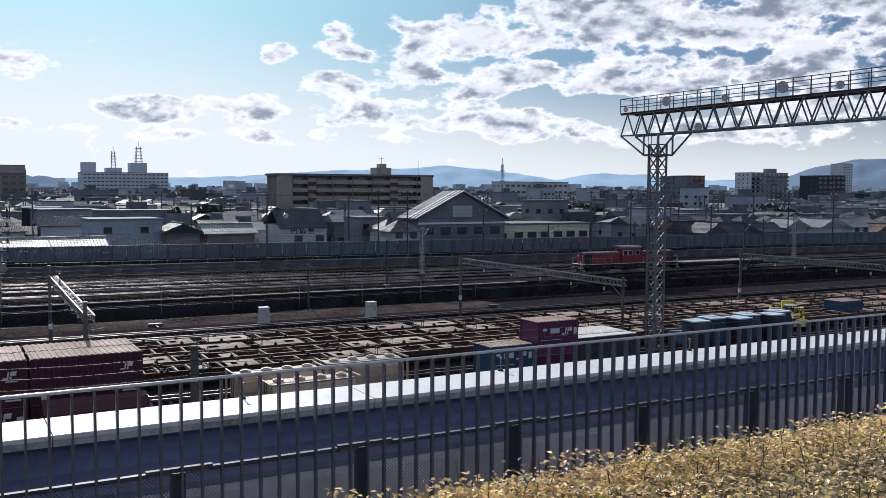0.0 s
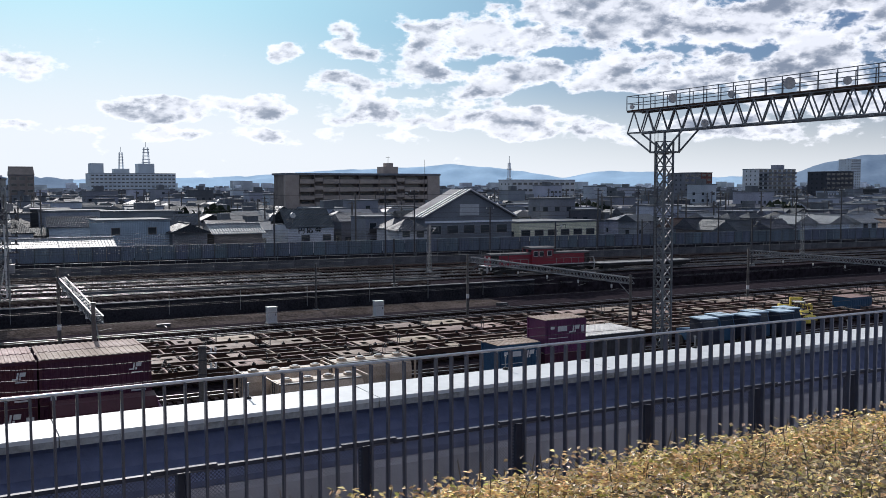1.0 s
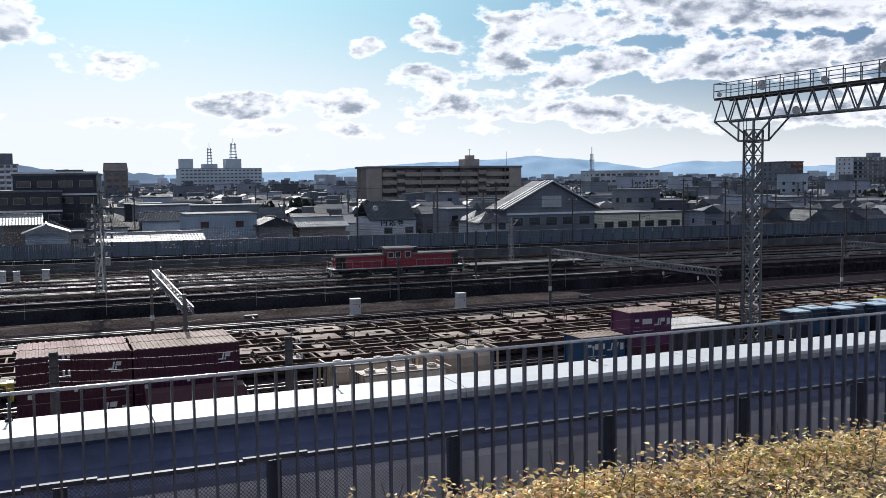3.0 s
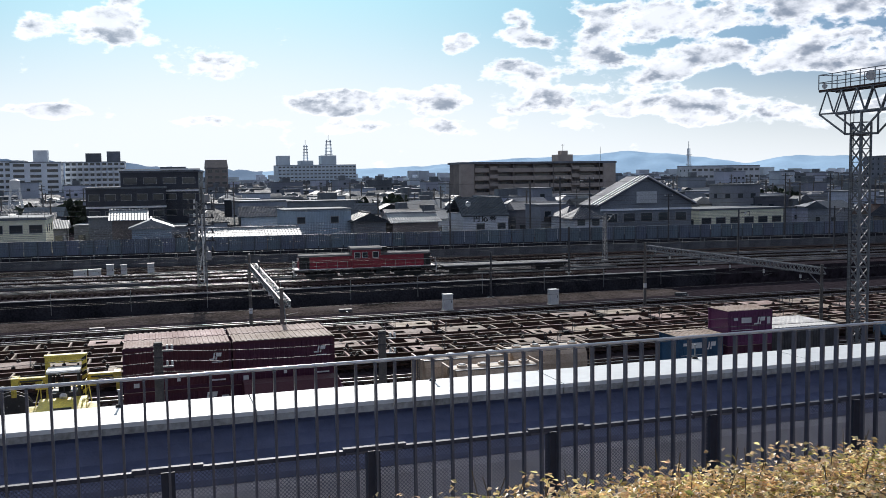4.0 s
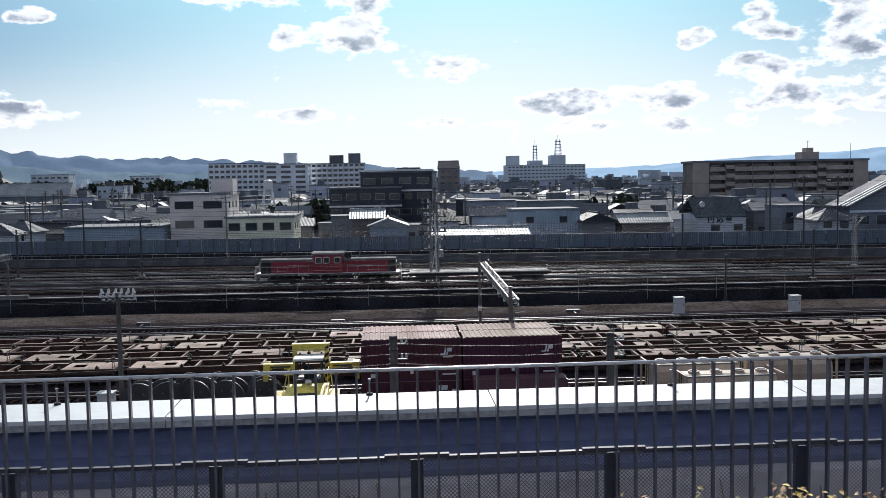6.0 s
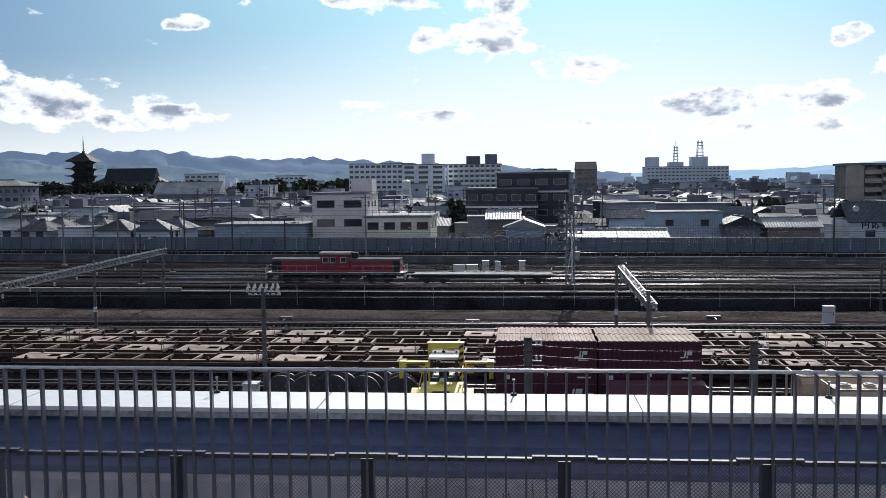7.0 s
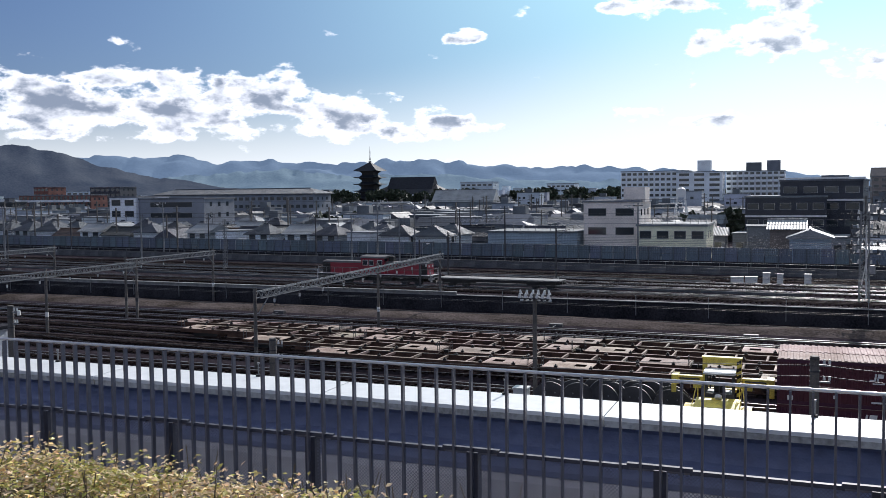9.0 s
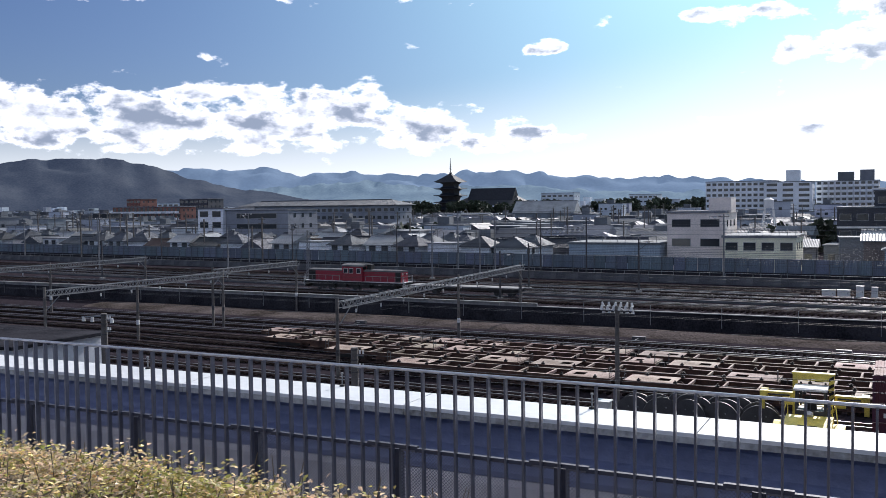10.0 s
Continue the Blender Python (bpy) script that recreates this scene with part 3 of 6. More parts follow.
def build_wagons():
    first = thing("flat_wagon", Matrix(), "empty rust-brown skeleton container wagon on yard track", "flat wagon", "empty wagons in the yard")
    flat_wagon_parts(first)
    second = thing("flat_wagon", pose(134.0, YARD_ROWS[3] - 2.68, 0, 0, 0, math.degrees(math.atan(YARD))), "rust-brown container wagon with long deck plates at both ends", "flat wagon", "empty wagons in the yard")
    flat_wagon_parts(second, True)
    pick = random.Random(4)
    turn = Matrix.Rotation(math.atan(YARD), 4, "Z")
    placed = False
    for row, (y0, start, n) in enumerate(zip(YARD_ROWS, (-52.0, -48.5, -38.5, -29.5), (9, 9, 8, 3))):
        for i in range(n):
            x = start + i * 20.55
            if row == 3 and i >= 3:
                continue
            m = Matrix.Translation((x, y0 + YARD * x, 0)) @ turn
            if not placed:
                first.matrix_basis = m
                placed = True
            else:
                copy_thing(pick.choice((first, second, second)), m)
    for i in range(5):
        x = 44 + i * 20.55 - 24
        copy_thing(first, Matrix.Translation((x, YARD_ROWS[3] + YARD * x, 0)) @ turn)


def slanted_mark(x, z, h, y):
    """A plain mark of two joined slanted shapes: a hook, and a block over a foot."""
    def bars(*quads):
        s = Shape()
        for pts in quads:
            flat = [(x + (a + 0.18 * b) * h, z + b * h) for a, b in pts]
            n = len(flat)
            s.add([(a, y - 0.008, b) for a, b in flat] + [(a, y, b) for a, b in flat], [tuple(range(n)), tuple(range(n, 2 * n))[::-1]] + [(i, n + i, n + (i + 1) % n, (i + 1) % n) for i in range(n)])
        return s
    hook = bars(((0, 0), (0.5, 0), (0.5, 0.2), (0, 0.2)), ((0.5, 0), (0.72, 0), (0.72, 1), (0.5, 1)))
    stem = bars(((0.86, 0), (1.08, 0), (1.08, 0.36), (0.86, 0.36)), ((0.86, 0.44), (1.6, 0.44), (1.6, 1), (0.86, 1)))
    return hook, stem


def container(x, y, z, paint, label, roof="container_roof", mark="logo", w=5.95, d=2.45, h=2.5, big=False):
    """Freight container; x, y, z is its front left bottom corner."""
    t = thing("freight_container", pose(x, y, z), label, "freight container")
    n = int(w / 0.29)
    pitch = (w - 0.16) / n
    outline = []
    for i in range(n):
        a = 0.08 + i * pitch
        outline += [(a, 0.05), (a + 0.45 * pitch, 0.05), (a + 0.55 * pitch, 0.018), (a + 0.95 * pitch, 0.018)]
    outline += [(w - 0.08, 0.05), (w - 0.08, d - 0.05), (0.08, d - 0.05)]
    c = len(outline)
    s = Shape().add([(a, b, z1) for z1 in (0.05, h - 0.05) for a, b in outline], [(i, (i + 1) % c, c + (i + 1) % c, c + i) for i in range(c)])
    part("body", s, paint, t)
    for b in (0, d - 0.14):
        fr = Shape()
        for a in (0, w - 0.14):
            fr.box(a, a + 0.14, b, b + 0.14, 0, h)
        fr.box(0.14, w - 0.14, b + 0.01, b + 0.13, 0, 0.2).box(0.14, w - 0.14, b + 0.01, b + 0.13, h - 0.16, h)
        part("frame", fr, paint, t)
    k = int(w / 0.33)
    pitch = (w - 0.08) / k
    outline = [(0.04, h + 0.003)]
    for i in range(k):
        a = 0.04 + i * pitch
        outline += [(a + 0.02, h + 0.03), (a + 0.4 * pitch, h + 0.03), (a + 0.5 * pitch, h + 0.065), (a + 0.9 * pitch, h + 0.065)]
    outline += [(w - 0.04, h + 0.03), (w - 0.04, h + 0.003)]
    c = len(outline)
    r = Shape().add([(a, b, z1) for b in (0.03, d - 0.03) for a, z1 in outline], [(i, (i + 1) % c, c + (i + 1) % c, c + i) for i in range(c)] + [tuple(range(c))[::-1], tuple(range(c, 2 * c))])
    part("roof", r, roof, t, "pale tan ribbed roof")
    marks, plain = [], []
    if mark == "logo":
        marks = slanted_mark(w - 1.25, h - 0.95, 0.4, 0.012)
        plain = [(w - 1.1, w - 0.5, h - 1.12, h - 1.06), (w - 1.15, w - 0.35, 0.33, 0.42), (2.9, 3.08, 0.45, 0.64), (0.55, 0.85, 0.25, 0.5)]
    elif mark == "big":
        marks = slanted_mark(w - 1.55, h - 1.05, 0.55, 0.012)
        plain = [(w - 0.42, w - 0.12, h - 1.05, h - 0.55), (1.15, 2.0, h - 0.9, h - 0.5), (0.5, 0.85, h - 0.7, h - 0.5), (0.3, 2.1, h - 1.4, h - 1.36)]
    elif mark == "low":
        marks = slanted_mark(w - 1.75, h - 0.78, 0.52, 0.012)
        plain = [(w - 0.6, w - 0.2, h - 0.78, h - 0.5), (0.3, 1.1, h - 1.3, h - 0.85)]
    for shape in marks:
        part("logo_shape", shape, "mark_white", t, "white slanted mark")
    for a, b, z0, z1 in plain:
        part("marking", Shape().box(a, b, 0.004, 0.012, z0, z1), "mark_white", t, "white painted panel")
    return t


def build_containers():
    for i, x in enumerate((-1.55, 4.5)):
        for y in (54.0, 56.62):
            container(x, y, 0.02, "maroon", "dark maroon steel container under another one", mark="low" if i == 0 and y < 55 else "")
            container(x, y, 2.56, "maroon", "dark maroon steel container with a pale tan ribbed roof, stacked on another", mark="logo" if y < 55 else "")
    s = Shape()
    prof = [(51.6, 0.0), (53.6, 0.0), (53.6, 2.45), (53.2, 2.95), (52.6, 3.1), (52.0, 2.95), (51.6, 2.45)]
    s.prism(prof, 4.9, 10.3)
    t = thing("covered_hopper", pose(0, 0, 0), "low dark purple rounded-top hopper beside stacked containers", "hopper")
    part("body", s, "maroon", t)
    part("end_flap", Shape().add([(10.32, 51.6, 1.9), (10.9, 51.7, 1.7), (10.35, 53.5, 2.9), (10.32, 52.0, 2.95)], [(0, 1, 2, 3)]).box(10.3, 10.36, 51.7, 53.5, 1.7, 2.9), "purple_paint", t)
    # farther along the yard
    container(39.4, 56.2, 2.0, "purple_paint", "purple container with white marks, stacked on a dark red one", mark="big", w=3.75)
    container(39.4, 56.2, 0.0, "maroon", "dark red container under a purple one", mark="", h=1.96, w=3.75)
    container(35.4, 56.4, 0.0, "teal_paint", "teal blue container with a pale roof", mark="big", w=3.75, h=2.9, roof="container_roof")
    container(44.2, 57.5, 0.0, "dark_steel", "grey container with a pale flat roof", mark="", roof="loco_grey", h=2.75, w=6.0, d=4.6)
    container(87.0, 66.5, 0.0, "teal_paint", "teal blue container beside yard machines", mark="", h=2.3, w=3.4)
    container(98.0, 66.0, 0.0, "dark_steel", "dull grey container at the yard edge", mark="", h=2.3)


def tank_container(x, y, z):
    t = thing("tank_container", pose(x, y, z), "cream-painted tank container with round hatches on top", "tank container", "cream tanks")
    n, w, h = 14, 6.0, 2.5
    prof = [(1.2 + 1.15 * math.copysign(abs(math.cos(a)) ** 0.7, math.cos(a)), 1.35 + 1.05 * math.copysign(abs(math.sin(a)) ** 0.7, math.sin(a))) for a in [2 * math.pi * i / n for i in range(n)]]
    part("tank", Shape().prism(prof, 0.3, w - 0.3), "cream_paint", t)
    fr = Shape()
    for a in (0.05, w - 0.05):
        for b in (0.06, 2.34):
            fr.beam((a, b, 0), (a, b, h), 0.12)
        fr.beam((a, 0.06, 0.1), (a, 2.34, 0.1), 0.12).beam((a, 0.06, h - 0.06), (a, 2.34, h - 0.06), 0.1)
    for b in (0.06, 2.34):
        fr.beam((0.05, b, 0.1), (w - 0.05, b, 0.1), 0.14)
    part("frame", fr, "cream_paint", t)
    for k in range(4):
        a = 0.95 + k * 1.38
        hatch = part("hatch", Shape().tube((a, 1.2, 2.36), (a, 1.2, 2.52), 0.34, n=14), "cream_paint", t)
        part("hatch_lid", Shape().tube((a, 1.2, 2.522), (a, 1.2, 2.57), 0.24, 0.2, 14), "galvanised", hatch)
    part("walkway", Shape().box(0.3, w - 0.3, 0.42, 0.62, 2.3, 2.34).box(0.3, w - 0.3, 1.75, 1.95, 2.3, 2.34), "galvanised", t)
    lad = Shape()
    for b in (0.5, 0.85):
        lad.beam((-0.02, b, 0.2), (-0.02, b, h), 0.04)
    for k in range(7):
        lad.beam((-0.02, 0.5, 0.4 + k * 0.3), (-0.02, 0.85, 0.4 + k * 0.3), 0.03)
    part("ladder", lad, "dark_steel", t)


def build_tanks():
    for x, y in ((16.2, 55.2), (22.6, 56.2), (17.4, 52.4)):
        tank_container(x, y, 0.42 if y > 53 else 0.25)
        st = thing("timber_stand", pose(x, y, 0), "dark stand of heavy beams under a tank", "stand")
        top = 0.42 if y > 53 else 0.25
        for k in (0.3, 2.8, 5.4):
            part("beam", Shape().box(k, k + 0.35, 0.05, 2.4, 0, top - 0.003), "sleeper", st)


def lift_truck(x, y, turn=0.0, size=1.0):
    """Yellow container lift truck: sloping counterweight, glazed cab, mast and a wide spreader."""
    t = thing("container_lift_truck", Matrix.Translation((x, y, 0)) @ Matrix.Rotation(turn, 4, "Z"), "worn yellow container lift truck with a raised spreader", "lift truck", "yellow lift trucks")
    t.scale = (size, size, size)
    rear = part("counterweight", Shape().prism([(-3.1, 0.65), (-3.1, 1.75), (-2.9, 1.98), (-0.9, 2.5), (-0.15, 2.55), (-0.15, 0.65)], -1.22, 1.22), "yellow_paint", t)
    part("vent", Shape().prism([(-2.3, 2.13), (-1.75, 2.275), (-1.75, 2.33), (-2.3, 2.185)], -0.5, 0.5), "black_gear", rear, "dark vent opening")
    stripes = Shape()
    for k in range(9):
        a = -1.15 + k * 0.27
        stripes.add([(a, -3.106, 1.5), (a + 0.13, -3.106, 1.5), (a + 0.25, -3.106, 1.72), (a + 0.12, -3.106, 1.72)], [(0, 1, 2, 3)])
    part("hazard_stripe", stripes, "black_gear", rear, "black slanted stripes")
    part("chassis", Shape().box(-1.1, 1.1, -0.145, 1.9, 0.6, 1.5), "yellow_paint", t)
    for s in (-1, 1):
        part("fender", Shape().prism([(-2.95, 1.15), (-2.95, 1.5), (-2.3, 1.75), (-0.6, 2.2), (-0.3, 2.2), (-0.3, 2.05), (-2.2, 1.55), (-2.5, 1.15)], *sorted((s * 1.225, s * 1.85))), "yellow_paint", t)
        part("step", Shape().box(*sorted((s * 1.12, s * 1.7)), -0.1, 0.7, 0.75, 0.85).box(*sorted((s * 1.12, s * 1.6)), 0.0, 0.6, 1.2, 1.28), "dark_steel", t)
        rail = Shape().beam((s * 1.45, -0.3, 2.2), (s * 1.25, 0.5, 3.3), 0.05).beam((s * 1.15, -0.2, 2.5), (s * 1.15, -0.2, 3.3), 0.045).beam((s * 1.15, -0.2, 3.3), (s * 1.15, 0.9, 3.3), 0.045)
        part("grab_rail", rail, "yellow_paint", t)
    cab = part("cab", Shape().box(-0.8, 0.8, 0.1, 1.4, 1.5, 2.75).beam((-0.76, 0.14, 2.75), (-0.74, 0.2, 3.85), 0.09).beam((0.76, 0.14, 2.75), (0.74, 0.2, 3.85), 0.09)
               .beam((-0.76, 1.36, 2.75), (-0.74, 1.3, 3.85), 0.09).beam((0.76, 1.36, 2.75), (0.74, 1.3, 3.85), 0.09).beam((0.0, 0.14, 2.75), (0.0, 0.2, 3.85), 0.05), "dark_steel", t, "dark cab frame")
    part("cab_roof", Shape().prism([(0.0, 3.853), (1.5, 3.853), (1.5, 3.93), (1.35, 4.0), (0.15, 4.0), (0.0, 3.93)], -0.88, 0.88), "cabinet_white", cab, "pale grey roof")
    part("seat", Shape().box(-0.3, 0.3, 0.4, 0.9, 2.753, 3.0).box(-0.3, 0.3, 0.36, 0.46, 3.0, 3.5), "rubber", cab)
    wheel = Shape()
    for k in range(12):
        a, b = k * math.pi / 6, (k + 1) * math.pi / 6
        wheel.beam((0.22 * math.cos(a), 1.05, 3.1 + 0.22 * math.sin(a)), (0.22 * math.cos(b), 1.05, 3.1 + 0.22 * math.sin(b)), 0.04)
    part("steering_wheel", wheel, "porcelain", cab)
    part("lamp", Shape().tube((0, -0.5, 2.56), (0, -0.35, 2.72), 0.2, n=14), "porcelain", t, "round white work lamp")
    for s in (-1, 1):
        mast = part("mast_rail", Shape().box(s * 0.98 - 0.13, s * 0.98 + 0.13, 1.95, 2.3, 0.35, 4.45), "yellow_paint", t)
        marks = Shape()
        for k in range(6):
            z0 = 2.0 + k * 0.42
            marks.add([(s * 0.98 - 0.132, 1.944, z0), (s * 0.98 + 0.132, 1.944, z0 + 0.16), (s * 0.98 + 0.132, 1.944, z0 + 0.36), (s * 0.98 - 0.132, 1.944, z0 + 0.2)], [(0, 1, 2, 3)])
        if s > 0:
            part("hazard_stripe", marks, "black_gear", mast, "black slanted stripes")
        part("chain", Shape().box(s * 0.66 - 0.05, s * 0.66 + 0.05, 2.0, 2.1, 0.8, 4.0), "black_gear", t)
        arm = Shape().box(*sorted((s * 1.15, s * 2.6)), 2.35, 2.75, 3.0, 3.26).box(*sorted((s * 1.15, s * 1.7)), 2.3, 2.8, 2.55, 3.0)
        arm.box(*sorted((s * 2.55, s * 2.95)), 2.1, 3.0, 2.75, 3.32).box(*sorted((s * 2.68, s * 2.95)), 2.05, 2.3, 2.25, 2.75)
        spread = part("spreader_arm", arm, "yellow_paint", t)
        part("pipe", Shape().tube((s * 1.2, 2.3, 2.86), (s * 2.6, 2.3, 2.86), 0.06).tube((s * 1.3, 2.28, 3.1), (s * 2.5, 2.28, 3.1), 0.045), "dark_steel", spread)
        part("flipper", Shape().box(*sorted((s * 1.85, s * 2.2)), 2.2, 2.4, 2.55, 2.98), "rust_frame", spread)
        for y0, r in ((-1.9, 0.58), (1.15, 0.78)):
            tyre = part("wheel", Shape().tube((s * 1.24, y0, r), (s * 1.78, y0, r), r, n=18), "rubber", t)
            part("rim", Shape().tube((s * 1.76, y0, r), (s * 1.80, y0, r), r * 0.55, n=14), "yellow_paint", tyre)
    part("crosshead", Shape().box(-0.845, 0.845, 1.98, 2.28, 4.1, 4.5).box(-1.15, 1.15, 1.9, 2.34, 4.46, 4.56).box(-0.845, 0.845, 2.0, 2.25, 3.55, 3.72), "yellow_paint", t)
    part("carriage", Shape().box(-1.14, 1.14, 2.32, 2.6, 2.4, 2.6).box(-0.845, 0.845, 2.1, 2.3, 2.75, 2.9), "yellow_paint", t)


def wheelset_pile():
    """Old cable drums left standing by the tracks."""
    first = thing("cable_drum", pose(-15.2, 57.0, 0), "dark weathered cable drum standing in the yard", "cable drum", "cable drums")
    part("core", Shape().tube((0, -0.45, 1.2), (0, 0.45, 1.2), 0.8, n=20), "rubber", first)
    for y in (-0.53, 0.45):
        flange = part("flange", Shape().tube((0, y, 1.2), (0, y + 0.08, 1.2), 1.2, n=28), "dark_steel", first)
        part("hub", Shape().tube((0, y - 0.03, 1.2), (0, y + 0.11, 1.2), 0.2, n=12), "rail_rust", flange)
        for k in range(6):
            a = k * math.pi / 3
            part("spoke_bolt", Shape().tube((0.6 * math.cos(a), y - 0.02, 1.2 + 0.6 * math.sin(a)), (0.6 * math.cos(a), y + 0.1, 1.2 + 0.6 * math.sin(a)), 0.05, n=6), "galvanised", flange)
    for i in range(7):
        x = -13.6 + i * 1.0 + rng.uniform(-0.2, 0.2)
        copy_thing(first, Matrix.Translation((x, 57.2 + (i % 2) * 1.7, 0)) @ Matrix.Rotation(rng.uniform(-0.7, 0.7), 4, "Z"))
    box = thing("pallet_box", pose(-17.6, 56.2, 0), "stack of pale crates beside the drums", "crate")
    part("crate", Shape().box(0, 0.9, 0, 0.8, 0, 1.85), "cabinet_white", box)
    part("crate_lid", Shape().box(-0.05, 0.95, -0.05, 0.85, 1.853, 1.92), "cabinet_white", box)


def cabinet(x, y, z, w, d, h, label):
    t = thing("signal_cabinet", pose(x, y, z), label, "signal cabinet", "trackside cabinets")
    part("body", Shape().box(-w / 2, w / 2, -d / 2, d / 2, 0.15, h), "cabinet_white", t)
    part("plinth", Shape().box(-w / 2 - 0.08, w / 2 + 0.08, -d / 2 - 0.08, d / 2 + 0.08, 0, 0.148), "concrete", t)
    part("lid", Shape().box(-w / 2 - 0.04, w / 2 + 0.04, -d / 2 - 0.04, d / 2 + 0.04, h + 0.002, h + 0.06), "cabinet_white", t)
    part("door_handle", Shape().box(w * 0.3, w * 0.36, -d / 2 - 0.03, -d / 2 - 0.003, h * 0.5, h * 0.65), "dark_steel", t)


def truss(s, a, b, w, h, n, bar=0.07):
    """A lattice beam between a and b with four chords."""
    a, b = Vector(a), Vector(b)
    d = (b - a).normalized()
    side = d.cross(Vector((0, 0, 1))).normalized() * (w / 2)
    up = Vector((0, 0, h))
    rows = [side, -side, side + up, -side + up]
    for r in rows:
        s.beam(a + r, b + r, bar * 1.3)
    for i in range(n):
        p, q = a.lerp(b, i / n), a.lerp(b, (i + 0.5) / n)
        e = a.lerp(b, (i + 1) / n)
        for r in (side, -side):
            s.beam(p + r, q + r + up, bar).beam(q + r + up, e + r, bar)
        s.beam(p + side + up, e - side + up, bar * 0.8)
        s.beam(p + side, e - side, bar * 0.8)
    return s


def catenary_portal(x, ys, z, base, label, wide=0.5, high=0.55, steel="galvanised", slope=0.0, tops=0.8, turn=0.0):
    """Posts in a line across the tracks and a lattice beam on them."""
    t = thing("catenary_portal", pose(x, 0, 0, 0, 0, turn), label, "catenary portal", "overhead line portals")
    for i, y in enumerate(ys):
        zb = HI if y > retain_y(x) else 0.0
        zt = z + slope * (y - ys[0])
        p = part("post", Shape().tube((0, y, zb), (0, y, zt + tops), 0.17, 0.13, 10), "pole_concrete", t)
        part("cap", Shape().tube((0, y, zt + tops), (0, y, zt + tops + 0.06), 0.16, n=10), "dark_steel", p)
        part("band", Shape().tube((0, y, zb + 2.0), (0, y, zb + 2.5), 0.175, n=10), "mark_white" if i == 1 else "dark_steel", p)
    za, zb = z, z + slope * (ys[-1] - ys[0])
    n = max(6, int((ys[-1] - ys[0]) / 0.9))
    part("lattice_beam", truss(Shape(), (0.3, ys[0], za), (0.3, ys[-1], zb), wide, high, n, 0.06), steel, t)
    k = Shape()
    for y, s in ((ys[0], 1), (ys[-1], -1)):
        zz = z + slope * (y - ys[0])
        k.beam((0.3, y, zz - 1.3), (0.3, y + s * 1.6, zz), 0.07)
    part("knee_brace", k, steel, t)
    for i in range(int((ys[-1] - ys[0]) / 4.2)):
        y = ys[0] + 2.5 + i * 4.2
        zz = z + slope * (y - ys[0])
        g = part("hanger", Shape().beam((0.3, y, zz), (0.3, y, zz - 0.9), 0.05).beam((0.3, y, zz - 0.9), (1.4, y, zz - 0.75), 0.04), "dark_steel", t)
        part("insulator", Shape().tube((0.3, y, zz - 0.62), (0.3, y, zz - 0.32), 0.09, n=8), "porcelain", g)
    b = Shape()
    y = ys[0] + (ys[-1] - ys[0]) * 0.75
    zz = z + slope * (y - ys[0]) + high
    b.beam((0.3, y - .5, zz), (0.3, y - .5, zz + 0.8), 0.05).beam((0.3, y + .5, zz), (0.3, y + .5, zz + 0.8), 0.05).beam((0.3, y - .5, zz + 0.8), (0.3, y + .5, zz + 0.8), 0.05)
    part("beam_bracket", b, "dark_steel", t)
    return t


